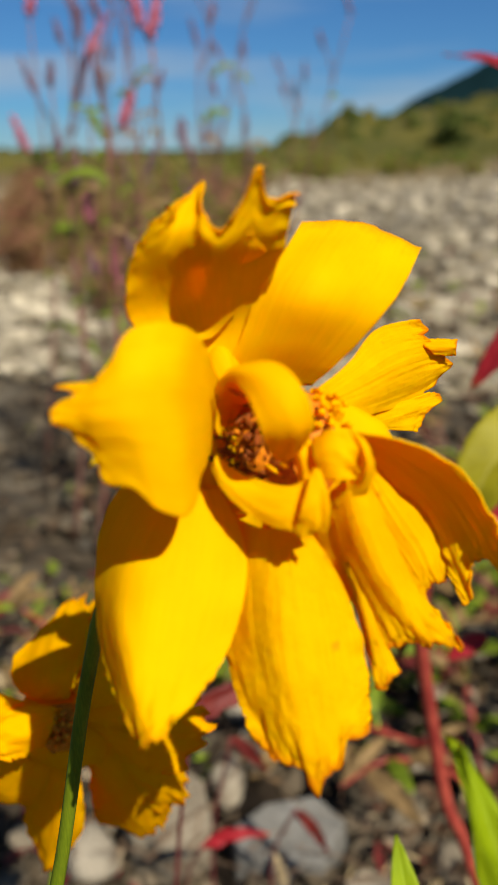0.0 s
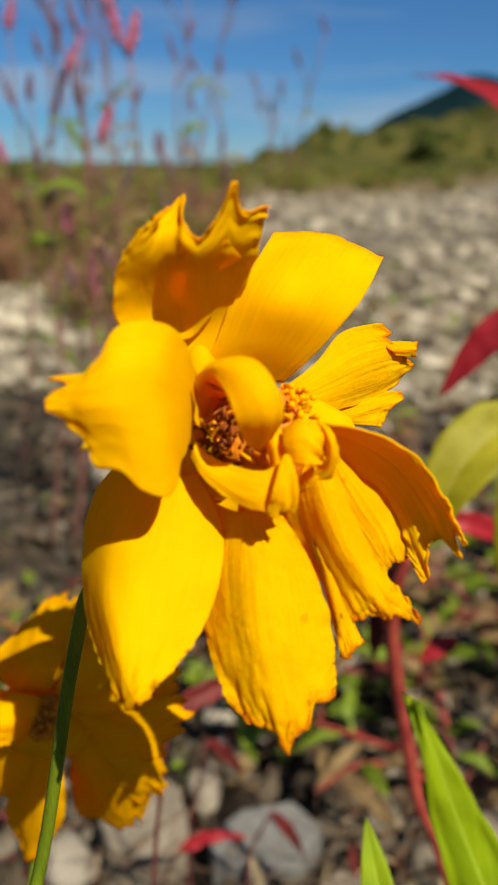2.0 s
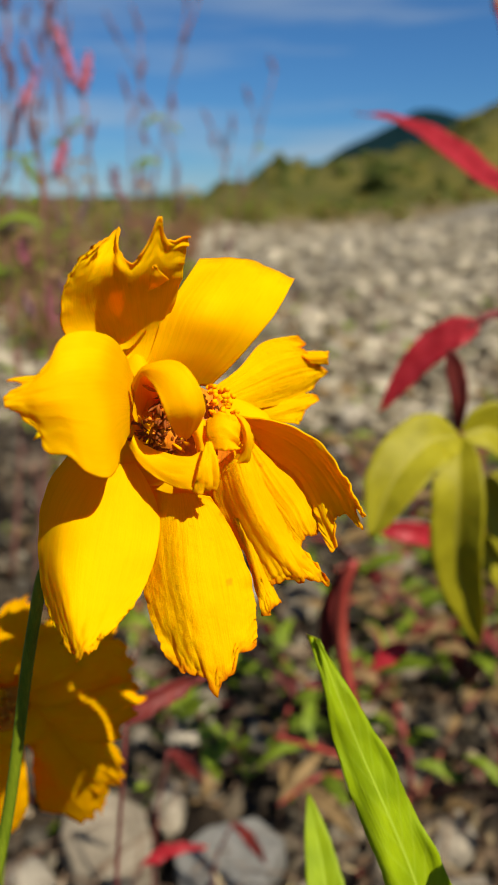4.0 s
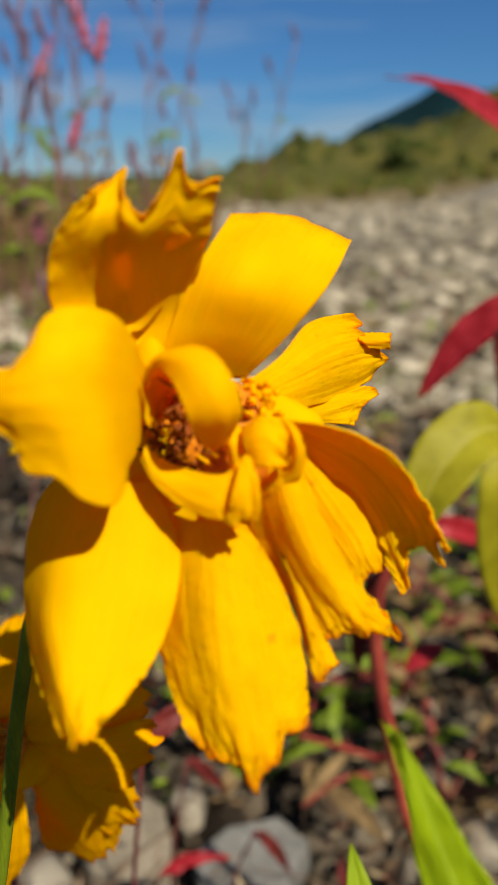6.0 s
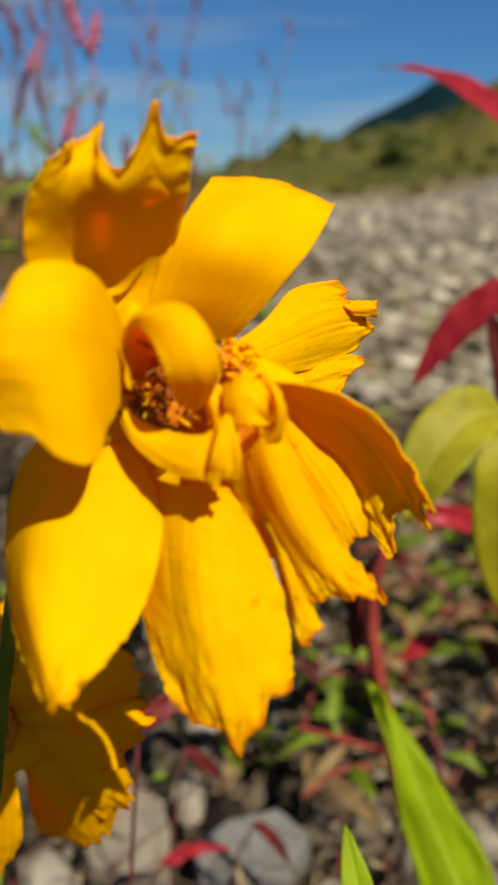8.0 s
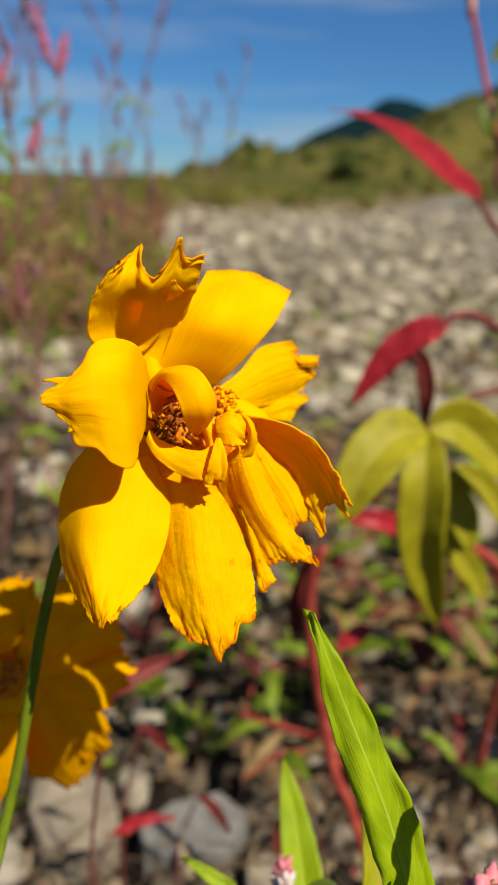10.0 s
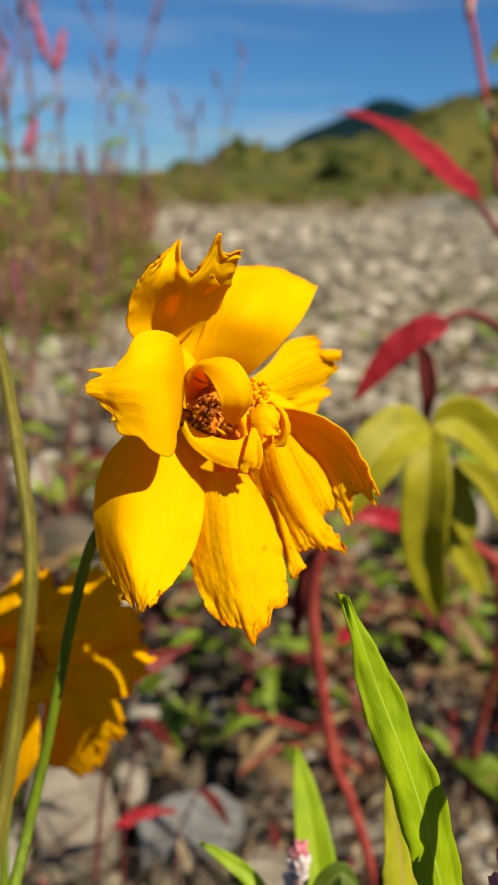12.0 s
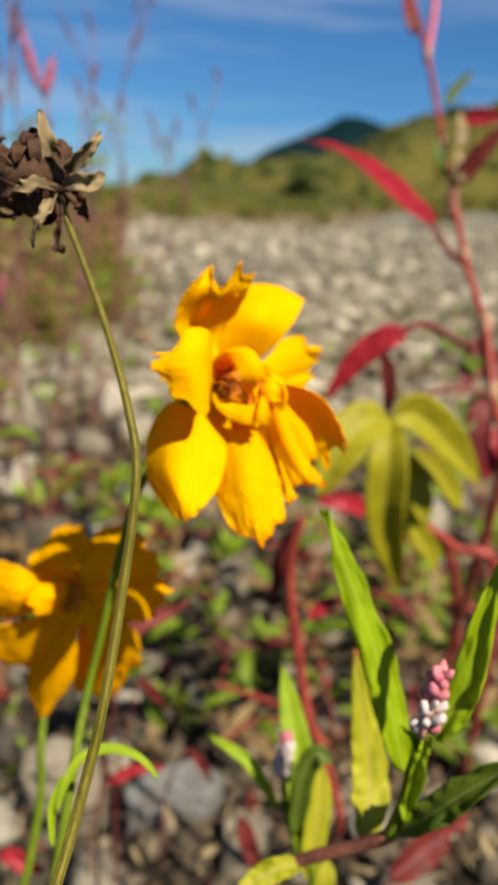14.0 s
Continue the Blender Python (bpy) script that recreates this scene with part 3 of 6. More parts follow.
# broad smooth petal beside it, bent back at its end
petal(bloom, [(-10.9, 11.5, -8.0), (-8.4, 15.8, -6.0), (-6.5, 20.4, -5.0), (-4.5, 23.7, -6.5), (-2.7, 28.3, -11.0)],
      [(-5.9, 10.9, -10.0), (-3.1, 15.2, -6.0), (-0.8, 19.2, -4.0), (1.4, 23.7, -7.0), (3.7, 28.8, -15.0)],
      [(-1.6, 10.8, -12.0), (2.2, 14.0, -10.0), (5.3, 17.3, -9.5), (7.8, 20.9, -11.5), (10.2, 26.2, -16.0)],
      ((0, 0.0), (0.25, 0.015), (0.5, 0.015), (0.75, 0.005), (0.92, 0.0), (1, 0.0)), PETAL, 0.15, 5.0, m=70, n=50, grooves=0.05, jag=0.008)
# toothed petal that bends away
petal(bloom, [(-1.2, 10.2, -9.0), (2.2, 13.3, -13.0), (4.9, 17.1, -17.0), (7.7, 18.5, -20.0), (10.4, 19.0, -22.0)],
      [(-0.1, 8.8, -8.0), (3.6, 11.0, -12.5), (7.5, 13.3, -17.0), (11.0, 14.7, -22.0), (13.5, 15.1, -25.0)],
      [(0.8, 6.7, -9.0), (4.6, 7.6, -14.0), (8.2, 8.7, -20.0), (11.0, 10.0, -24.0), (13.2, 11.7, -26.5)],
      ((0, 0.02), (0.14, 0.03), (0.2, -0.10), (0.30, -0.08), (0.42, 0.02), (0.55, 0.05), (0.68, 0.14), (0.78, 0.15), (0.88, 0.03), (1, -0.06)), PETAL_DRY, 0.5, 3.0, m=70, n=44, pleats=0.22)
petal(bloom, [(10.5, 16.8, -23.0), (12.8, 17.0, -24.0), (15.1, 16.9, -24.5)],
      [(11.3, 15.8, -22.0), (13.4, 15.8, -23.0), (15.1, 15.8, -24.0)],
      [(12.3, 14.9, -23.0), (13.8, 14.9, -24.0), (14.9, 14.9, -25.0)],
      ((0, 0.03), (0.5, -0.03), (1, 0.03)), PETAL_DRY, 0.3, 3.4, n=14, m=14)
petal(bloom, [(1.3, 6.7, -11.0), (5.6, 8.1, -17.0), (10.3, 9.8, -22.0), (12.7, 10.6, -25.0)],
      [(1.9, 6.3, -11.0), (6.1, 7.1, -16.5), (9.7, 8.2, -21.0), (12.8, 9.0, -24.5)],
      [(2.6, 5.9, -11.0), (5.6, 6.0, -16.0), (8.7, 5.8, -20.0), (10.5, 5.7, -22.0)],
      ((0, 0.0), (0.25, 0.05), (0.45, 0.06), (0.6, -0.10), (0.8, -0.06), (1, 0.02)), PETAL_DRY, 0.5, 4.0, n=30, m=36)
# drooping petal: a forward rim whose inner face falls away from the sun to a gutter
petal(bloom, [(3.1, 6.0, -2.0), (7.4, 5.2, -1.0), (11.4, 3.5, -1.0), (14.0, 1.0, -2.0), (15.8, -1.9, -3.0), (17.1, -4.1, -4.0), (18.2, -6.2, -5.0)],
      [(3.5, 5.1, -3.3), (6.9, 3.6, -3.8), (10.2, 1.5, -4.5), (12.7, -1.3, -5.5), (14.4, -4.2, -6.5), (15.5, -6.6, -7.0), (16.4, -8.4, -7.0)],
      [(4.0, 3.7, -4.5), (6.4, 1.1, -6.0), (9.4, -1.2, -7.0), (11.1, -3.8, -8.0), (12.1, -6.4, -8.5), (12.6, -8.4, -9.0), (13.3, -10.3, -9.0)],
      ((0, 0.04), (0.05, 0.02), (0.09, -0.09), (0.16, -0.08), (0.25, 0.12), (0.32, 0.06), (0.42, -0.13), (0.66, -0.17), (0.76, -0.05), (0.84, 0.13), (0.93, 0.14), (1, -0.04)), PETAL, 0.5, 6.0, m=80, n=70, jag=0.03, grooves=0.1, frill=0.5, pleats=0.25)
# its far half, finely veined, rising from the gutter into the sun
petal(bloom, [(4.6, 4.5, -5.6), (7.1, 1.9, -7.2), (10.2, -0.5, -8.2), (12.0, -3.1, -9.2), (12.9, -6.0, -9.5), (13.2, -8.8, -9.6)],
      [(3.8, 3.1, -3.8), (5.8, -0.2, -5.0), (7.7, -3.2, -6.0), (9.4, -5.6, -7.0), (10.5, -8.0, -7.6), (11.5, -9.8, -8.6)],
      [(2.8, 1.7, -4.5), (3.7, -2.2, -5.0), (5.2, -5.4, -6.0), (6.9, -7.8, -7.0), (8.4, -9.6, -7.6), (9.9, -11.1, -8.4)],
      ((0, 0.0), (0.3, 0.03), (0.6, -0.04), (1, 0.02)), PETAL_DRY, 0.3, 6.5, m=60, n=40, grooves=0.14)
# wrinkled lower petals
petal(bloom, [(-0.8, -0.8, -2.5), (-0.4, -3.9, -3.8), (1.0, -7.3, -4.6), (2.8, -10.4, -5.0), (4.1, -12.8, -5.0), (5.4, -14.5, -5.2)],
      [(2.4, 1.8, 0.0), (3.5, -2.1, 0.0), (4.9, -5.8, -1.0), (6.5, -9.2, -2.0), (8.0, -12.3, -3.0), (9.5, -14.7, -4.5)],
      [(3.7, 3.4, -2.0), (5.2, -0.8, -2.0), (6.9, -4.7, -3.0), (8.7, -8.4, -4.3), (10.7, -11.3, -5.2), (13.1, -14.4, -6.0)],
      ((0, 0.0), (0.2, 0.03), (0.35, -0.03), (0.55, 0.02), (0.7, -0.01), (0.82, 0.03), (0.92, 0.07), (0.97, 0.06), (1, 0.0)), PETAL_DRY, 0.8, 7.0, m=80, n=70, grooves=0.08, fine=0.6, frill=0.6, jag=0.03, pleats=0.16)
petal(bloom, [(1.8, -6.1, -3.5), (3.3, -10.8, -4.5), (4.6, -15.0, -4.5), (5.5, -18.7, -3.0)],
      [(2.6, -6.6, -3.0), (4.2, -11.1, -3.5), (5.4, -15.2, -3.5), (6.4, -18.1, -2.5)],
      [(3.5, -7.7, -4.0), (5.3, -12.8, -5.0), (6.6, -15.7, -5.0), (7.4, -17.3, -4.0)],
      ((0, 0.0), (0.3, 0.03), (0.6, -0.03), (1, 0.03)), PETAL_DRY, 0.6, 8.0, n=34, m=30, jag=0.05, pleats=0.3)
# lower petal, pleated and creased
petal(bloom, [(-10.6, -1.9, -5.0), (-10.5, -7.8, -5.5), (-10.2, -12.0, -4.5), (-9.3, -15.9, -3.0), (-7.9, -20.1, -1.5), (-5.8, -23.9, 0.0)],
      [(-3.9, -3.4, -2.5), (-3.0, -7.5, -1.0), (-2.4, -11.9, 0.2), (-1.6, -16.3, 1.0), (-0.7, -20.7, 1.5), (0.1, -25.0, 1.8)],
      [(-0.9, -3.8, -2.5), (1.4, -7.6, -3.0), (3.1, -11.9, -3.5), (4.2, -16.1, -3.0), (4.6, -19.2, -1.5), (4.7, -21.9, 0.0)],
      ((0, -0.02), (0.1, 0.01), (0.18, 0.03), (0.24, 0.0), (0.33, 0.02), (0.45, 0.01), (0.58, 0.05), (0.64, 0.08), (0.69, 0.01), (0.8, 0.04), (0.85, -0.04), (0.93, -0.02), (1, 0.0)), PETAL_DRY, 0.9, 9.0, m=110, n=90, fine=0.5, frill=0.5, grooves=0.07, jag=0.03, pleats=0.20,
      ridge=[(-6.2, -3.4, -3.0), (-6.5, -7.6, -2.0), (-6.2, -12.1, -1.0), (-5.2, -16.5, 0.0), (-4.2, -20.5, 0.5), (-2.9, -24.5, 1.0)])
# large lower petal rolled back along one side
petal(bloom, [(-13.2, 0.2, -2.5), (-18.4, 1.9, -3.5), (-22.3, -2.6, -5.0), (-23.5, -8.6, -5.0), (-22.6, -14.4, -3.0), (-20.0, -18.1, 1.0), (-17.2, -20.2, 4.0)],
      [(-11.7, 0.3, -3.0), (-13.0, -3.3, -1.0), (-13.8, -7.3, 1.0), (-14.2, -11.2, 3.0), (-14.4, -15.3, 5.0), (-14.4, -18.5, 7.0), (-14.1, -21.0, 8.0)],
      [(-10.5, 0.4, -3.5), (-8.5, -2.7, -3.0), (-7.3, -6.6, -2.5), (-7.5, -10.9, -0.5), (-8.8, -15.0, 2.0), (-10.8, -17.9, 5.0), (-13.0, -19.9, 7.5)],
      ((0, 0.0), (0.06, -0.03), (0.12, 0.03), (0.17, -0.02), (0.25, 0.02), (0.35, -0.01), (0.48, 0.03), (0.58, 0.02), (0.7, -0.01), (1, 0.0)), PETAL, 0.6, 10.0, m=100, n=90, fine=0.3, frill=0.3, grooves=0.04, jag=0.04, pleats=0.05,
      ridge=[(-12.4, 0.3, -3.0), (-15.6, -1.3, -1.5), (-17.8, -5.4, 0.0), (-18.5, -9.7, 1.5), (-18.0, -13.5, 3.5), (-16.9, -17.3, 5.0), (-15.7, -20.7, 6.0)])
# side petal, arching forward and torn at its end
petal(bloom, [(-10.3, 11.3, -2.0), (-10.3, 13.5, 3.0), (-11.0, 14.9, 7.0), (-13.0, 15.1, 9.5), (-15.0, 14.4, 10.5), (-16.3, 11.8, 11.0), (-17.6, 10.3, 11.0), (-20.6, 10.0, 10.5)],
      [(-10.3, 8.4, -1.5), (-10.6, 8.6, 4.0), (-11.5, 8.4, 8.5), (-13.3, 8.2, 11.0), (-15.1, 8.1, 12.0), (-17.1, 7.8, 12.0), (-19.1, 7.7, 11.5), (-20.9, 7.4, 11.5)],
      [(-10.7, 4.2, -1.0), (-10.8, 2.0, 3.0), (-11.2, -0.9, 6.5), (-13.2, -0.3, 8.5), (-14.9, 1.6, 9.5), (-17.1, 2.0, 9.5), (-17.6, 3.9, 10.0), (-19.4, 5.6, 10.5)],
      ((0, 0.02), (0.05, 0.03), (0.1, -0.04), (0.17, -0.09), (0.25, -0.05), (0.36, 0.02), (0.48, 0.05), (0.6, 0.02), (0.8, 0.0), (1, 0.0)), PETAL, 0.4, 11.0, m=80, n=64, jag=0.03, fine=0.25, pleats=0.14)
# cupped wall of the hollow
petal(bloom, [(-10.4, 3.6, -3.0), (-10.4, 7.2, -2.0), (-9.8, 10.1, 0.0), (-8.0, 11.6, 3.0)],
      [(-8.4, 4.0, -7.0), (-8.4, 7.5, -7.0), (-7.9, 10.1, -4.0), (-6.7, 11.4, 2.0)],
      [(-4.6, 3.7, -6.0), (-4.6, 7.2, -6.0), (-4.9, 9.7, -2.0), (-4.9, 11.0, 4.0)],
      ((0, 0.0), (0.5, 0.02), (1, 0.0)), PETAL, 0.2, 18.0, n=18, m=18, fine=0.3)
# inner curled petals round the centre
petal(bloom, [(-9.6, 9.8, 2.0), (-7.8, 11.7, 4.0), (-3.9, 12.2, 6.0), (-1.4, 10.3, 7.0), (-0.3, 6.8, 5.0), (-1.8, 4.3, 2.0)],
      [(-9.4, 9.4, 2.0), (-7.7, 11.2, 4.5), (-5.0, 10.9, 6.6), (-2.9, 8.5, 7.6), (-2.2, 6.1, 6.4), (-2.9, 3.8, 2.6)],
      [(-9.3, 9.0, 1.0), (-7.7, 10.6, 4.0), (-6.2, 9.4, 6.0), (-5.0, 7.2, 7.0), (-4.5, 5.3, 6.0), (-4.2, 3.7, 2.0)],
      ((0, 0.0), (0.5, 0.06), (1, 0.0)), PETAL, 0.14, 12.0, fine=0.25)
petal(bloom, [(-9.8, 4.0, 0.0), (-8.4, 2.7, 0.0), (-5.9, 1.7, 1.0), (-2.9, 1.2, 2.0), (-0.0, 2.3, 2.0)],
      [(-10.0, 3.3, 0.4), (-8.5, 1.4, 1.0), (-5.7, -0.2, 2.0), (-2.5, -0.8, 3.0), (0.4, 0.2, 2.4)],
      [(-10.4, 2.7, 0.0), (-8.8, 0.2, 1.0), (-5.5, -2.0, 2.0), (-2.3, -2.8, 3.0), (0.6, -1.9, 2.0)],
      ((0, 0.0), (0.4, 0.04), (0.7, 0.0), (1, 0.03)), PETAL, 0.3, 13.0, fine=0.25)
petal(bloom, [(-0.8, 5.4, 1.0), (0.6, 6.3, 2.0), (2.2, 6.0, 2.5), (3.4, 4.5, 1.5), (3.6, 3.2, 0.0)],
      [(-0.7, 3.9, 2.0), (0.8, 4.2, 3.0), (2.2, 3.9, 3.2), (3.1, 3.1, 2.2), (3.1, 2.5, 1.0)],
      [(-0.2, 2.3, 2.0), (0.9, 1.8, 3.0), (2.1, 1.7, 3.0), (3.0, 2.0, 2.0), (2.8, 1.9, 1.0)],
      ((0, 0.0), (0.5, 0.05), (1, 0.0)), PETAL, 1.1, 14.0, fine=1.0, n=22, m=22)
petal(bloom, [(2.6, 6.4, 0.0), (4.1, 5.3, 1.5), (5.0, 3.3, 1.5), (4.3, 0.9, 0.0), (2.1, -1.0, -1.0)],
      [(2.8, 6.0, 0.6), (3.8, 4.8, 2.4), (4.3, 3.0, 2.4), (3.7, 1.1, 1.0), (1.7, -0.5, -0.4)],
      [(2.9, 5.6, 0.0), (3.5, 4.3, 1.5), (3.6, 2.8, 1.5), (3.0, 1.4, 0.5), (1.3, -0.0, -1.0)],
      ((0, 0.0), (0.5, 0.06), (1, 0.0)), PETAL, 0.6, 17.0, fine=0.5, n=26, m=14)
petal(bloom, [(-0.5, 2.6, 3.0), (-1.1, 0.5, 4.0), (-1.7, -1.4, 4.0), (-2.1, -2.9, 3.0)],
      [(-0.3, 2.8, 3.0), (-0.2, 0.5, 4.1), (-0.4, -1.4, 4.0), (-0.8, -3.1, 3.2)],
      [(-0.0, 2.7, 3.0), (0.8, 1.0, 4.0), (1.0, -0.7, 4.0), (0.5, -2.4, 3.0)],
      ((0, 0.0), (0.3, 0.03), (0.6, -0.03), (1, 0.02)), PETAL, 0.8, 15.0, fine=0.6, n=20, m=16)
petal(bloom, [(-2.7, 5.7, -1.0), (-2.5, 4.3, 0.0), (-2.2, 3.0, 0.0), (-1.8, 1.5, 0.0)],
      [(-2.0, 5.7, 0.0), (-1.7, 4.3, 1.0), (-1.3, 2.8, 1.0), (-1.1, 1.4, 1.0)],
      [(-1.2, 5.5, -1.0), (-0.8, 4.2, 0.0), (-0.7, 2.9, 0.0), (-0.5, 1.7, 0.0)],
      ((0, 0.0), (0.5, 0.06), (1, 0.0)), PETAL, 0.2, 16.0, fine=0.25, n=16, m=10)
# green bract showing behind the petals
part("bract", leaf([in_flower(p) for p in ((-9.3, 4.6, -13.0), (-13.2, 4.7, -15.0), (-16.5, 5.1, -13.0), (-18.4, 8.1, -10.0))], 0.007, (0, -1, 0.2), 0.15, 0.5), LEAF_GREEN, bloom, "dark green bract")


def centre_florets():
    """Curled brown stamens in the hollow of the flower."""
    rnd = random.Random(8)
    for k in range(80):
        a, rr = rnd.uniform(0, 6.28), 3.7 * math.sqrt(rnd.random())
        x, y = -6.4 + rr * math.cos(a) * 0.85, 5.0 + rr * math.sin(a) * 1.15
        z = -4.2 + 0.4 * rr
        lean = Vector((rnd.uniform(-1.2, 1.2), rnd.uniform(-0.9, 1), rnd.uniform(0.4, 1.4)))
        h = rnd.uniform(0.9, 2.4)
        curl = Vector((rnd.uniform(-1, 1), rnd.uniform(-1, 1), rnd.uniform(-0.5, 0.3))) * 1.1
        pts = [in_flower((x, y, z)), in_flower(Vector((x, y, z)) + lean * h * 0.6), in_flower(Vector((x, y, z)) + lean * h + curl)]
        f = rnd.uniform(0.6, 1.2)
        part("stamen", tube(pts, [0.00010 * f, 0.00012 * f, 0.00022 * f, 0.00028 * f, 0.00006], 6, 9), ANTHER if rnd.random() < 0.82 else (FLORET if rnd.random() < 0.7 else PETAL), bloom)
    for k in range(26):
        # pale florets to the side of the hollow
        x, y, z = (-0.0, 8.4, -4.0)
        p = Vector((x + rnd.uniform(-1.2, 2.0), y + rnd.uniform(-2.0, 2.0), z + rnd.uniform(-1.5, 1.5)))
        q = p + Vector((rnd.uniform(-0.5, 1), rnd.uniform(-0.5, 0.8), rnd.uniform(0.5, 1.6)))
        part("floret", tube([in_flower(p), in_flower((p + q) / 2 + Vector((0.2, 0, 0))), in_flower(q)], [0.0002, 0.0003, 0.0004, 0.00015], 6, 6), PETAL, bloom)


centre_florets()

# ---- the second flower, lower and behind ----
second = thing("coreopsis_flower", (-0.075, 0.02, 0.0), "yellow coreopsis with notched petals, mostly shaded by the taller bloom", "flower", "coreopsis flowers")
CENTRE2 = Vector((-0.0467, 0.0373, 0.2784))
AX2 = look(CENTRE2, CENTRE2 + Vector((-0.03, 0.20, -0.12))).to_3x3()


def second_flower():
    part("stem", tube([CENTRE2 + AX2 @ Vector((0, 0, -0.006)), (-0.0529, 0.0479, 0.2593), (-0.0572, 0.0513, 0.2353), (-0.0567, 0.0427, 0.2237), (-0.0573, 0.0357, 0.1983), (-0.07, 0.01, 0.12), (-0.075, 0.02, -0.01)], [0.0012, 0.0012, 0.0013, 0.0016], 10), STEM_GREEN, second)
    bm = bmesh.new()
    lump(bm, CENTRE2, (0.0045, 0.0045, 0.003), 4.0, 2, 0.3, AX2)
    head = part("flower_disc", bm, FLORET, second, "brown flower centre")
    bm = bmesh.new()
    lump(bm, CENTRE2 + AX2 @ Vector((0, 0, -0.002)), (0.0085, 0.0085, 0.0022), 6.0, 3, 0.3, AX2)
    part("petal_base", bm, PETAL_SHADED, head, "crowded petal bases")
    # each petal by its left rim, middle line and right rim, base first
    def add_petal(k, left, mid, right):
        mid = [Vector(p) for p in mid]
        left, right = [[q + (Vector(p) - q) * 1.14 for p, q in zip(side, mid)] for side in (left, right)]
        tilt = AX2 @ Vector((0, 0, 0.0040 if k % 2 else -0.0028))
        left, right = [p + tilt * (i / 3) for i, p in enumerate(left)], [p - tilt * (i / 3) for i, p in enumerate(right)]
        petal(head, left, mid, right, ((0, -0.06), (0.12, 0.03), (0.25, -0.02), (0.38, 0.10), (0.5, 0.0), (0.62, 0.09), (0.74, -0.03), (0.9, 0.04), (1, -0.08)), PETAL_SHADED, 1.3, 31.0 + k * 2.7, n=30, m=30, grooves=0.15, jag=0.045, place=Vector)

    add_petal(0, [(-0.0475, 0.0387, 0.2827), (-0.0530, 0.0376, 0.2845), (-0.0586, 0.0447, 0.2851), (-0.0575, 0.0568, 0.2865)], [(-0.0467, 0.0387, 0.2831), (-0.0494, 0.0404, 0.2878), (-0.0529, 0.0511, 0.2876), (-0.0535, 0.0628, 0.2877)], [(-0.0458, 0.0387, 0.2832), (-0.0451, 0.0420, 0.2872), (-0.0459, 0.0526, 0.2872), (-0.0481, 0.0635, 0.2878)])
    add_petal(1, [(-0.0458, 0.0406, 0.2827), (-0.0451, 0.0452, 0.2881), (-0.0453, 0.0512, 0.2920)], [(-0.0450, 0.0398, 0.2834), (-0.0436, 0.0433, 0.2888), (-0.0440, 0.0493, 0.2924)], [(-0.0441, 0.0399, 0.2837), (-0.0417, 0.0419, 0.2874), (-0.0428, 0.0479, 0.2913)])
    add_petal(2, [(-0.0448, 0.0386, 0.2826), (-0.0429, 0.0402, 0.2881), (-0.0425, 0.0502, 0.2894), (-0.0411, 0.0617, 0.2893)], [(-0.0438, 0.0385, 0.2823), (-0.0390, 0.0390, 0.2881), (-0.0357, 0.0479, 0.2891), (-0.0348, 0.0615, 0.2892)], [(-0.0432, 0.0383, 0.2819), (-0.0364, 0.0372, 0.2855), (-0.0306, 0.0449, 0.2865), (-0.0287, 0.0569, 0.2880)])
    add_petal(3, [(-0.0437, 0.0396, 0.2828), (-0.0356, 0.0415, 0.2870), (-0.0290, 0.0446, 0.2889), (-0.0244, 0.0479, 0.2876)], [(-0.0432, 0.0382, 0.2815), (-0.0351, 0.0387, 0.2843), (-0.0277, 0.0406, 0.2853), (-0.0233, 0.0437, 0.2835)], [(-0.0428, 0.0376, 0.2799), (-0.0364, 0.0372, 0.2794), (-0.0296, 0.0376, 0.2788), (-0.0250, 0.0395, 0.2790)])
    add_petal(4, [(-0.0428, 0.0394, 0.2795), (-0.0350, 0.0383, 0.2801), (-0.0258, 0.0372, 0.2838), (-0.0201, 0.0381, 0.2845)], [(-0.0426, 0.0383, 0.2789), (-0.0347, 0.0365, 0.2777), (-0.0277, 0.0350, 0.2797), (-0.0207, 0.0353, 0.2815)], [(-0.0427, 0.0387, 0.2775), (-0.0364, 0.0376, 0.2746), (-0.0307, 0.0353, 0.2742), (-0.0243, 0.0342, 0.2748)])
    add_petal(5, [(-0.0475, 0.0384, 0.2816), (-0.0526, 0.0356, 0.2845), (-0.0595, 0.0341, 0.2881), (-0.0675, 0.0366, 0.2887)], [(-0.0474, 0.0380, 0.2804), (-0.0527, 0.0330, 0.2822), (-0.0586, 0.0307, 0.2832), (-0.0668, 0.0318, 0.2829)], [(-0.0477, 0.0376, 0.2792), (-0.0519, 0.0327, 0.2784), (-0.0574, 0.0307, 0.2773), (-0.0642, 0.0312, 0.2749)])
    add_petal(6, [(-0.0462, 0.0374, 0.2818), (-0.0497, 0.0329, 0.2854), (-0.0542, 0.0295, 0.2860)], [(-0.0464, 0.0361, 0.2808), (-0.0491, 0.0302, 0.2831), (-0.0547, 0.0275, 0.2831)], [(-0.0465, 0.0364, 0.2789), (-0.0495, 0.0316, 0.2781), (-0.0537, 0.0289, 0.2784)])
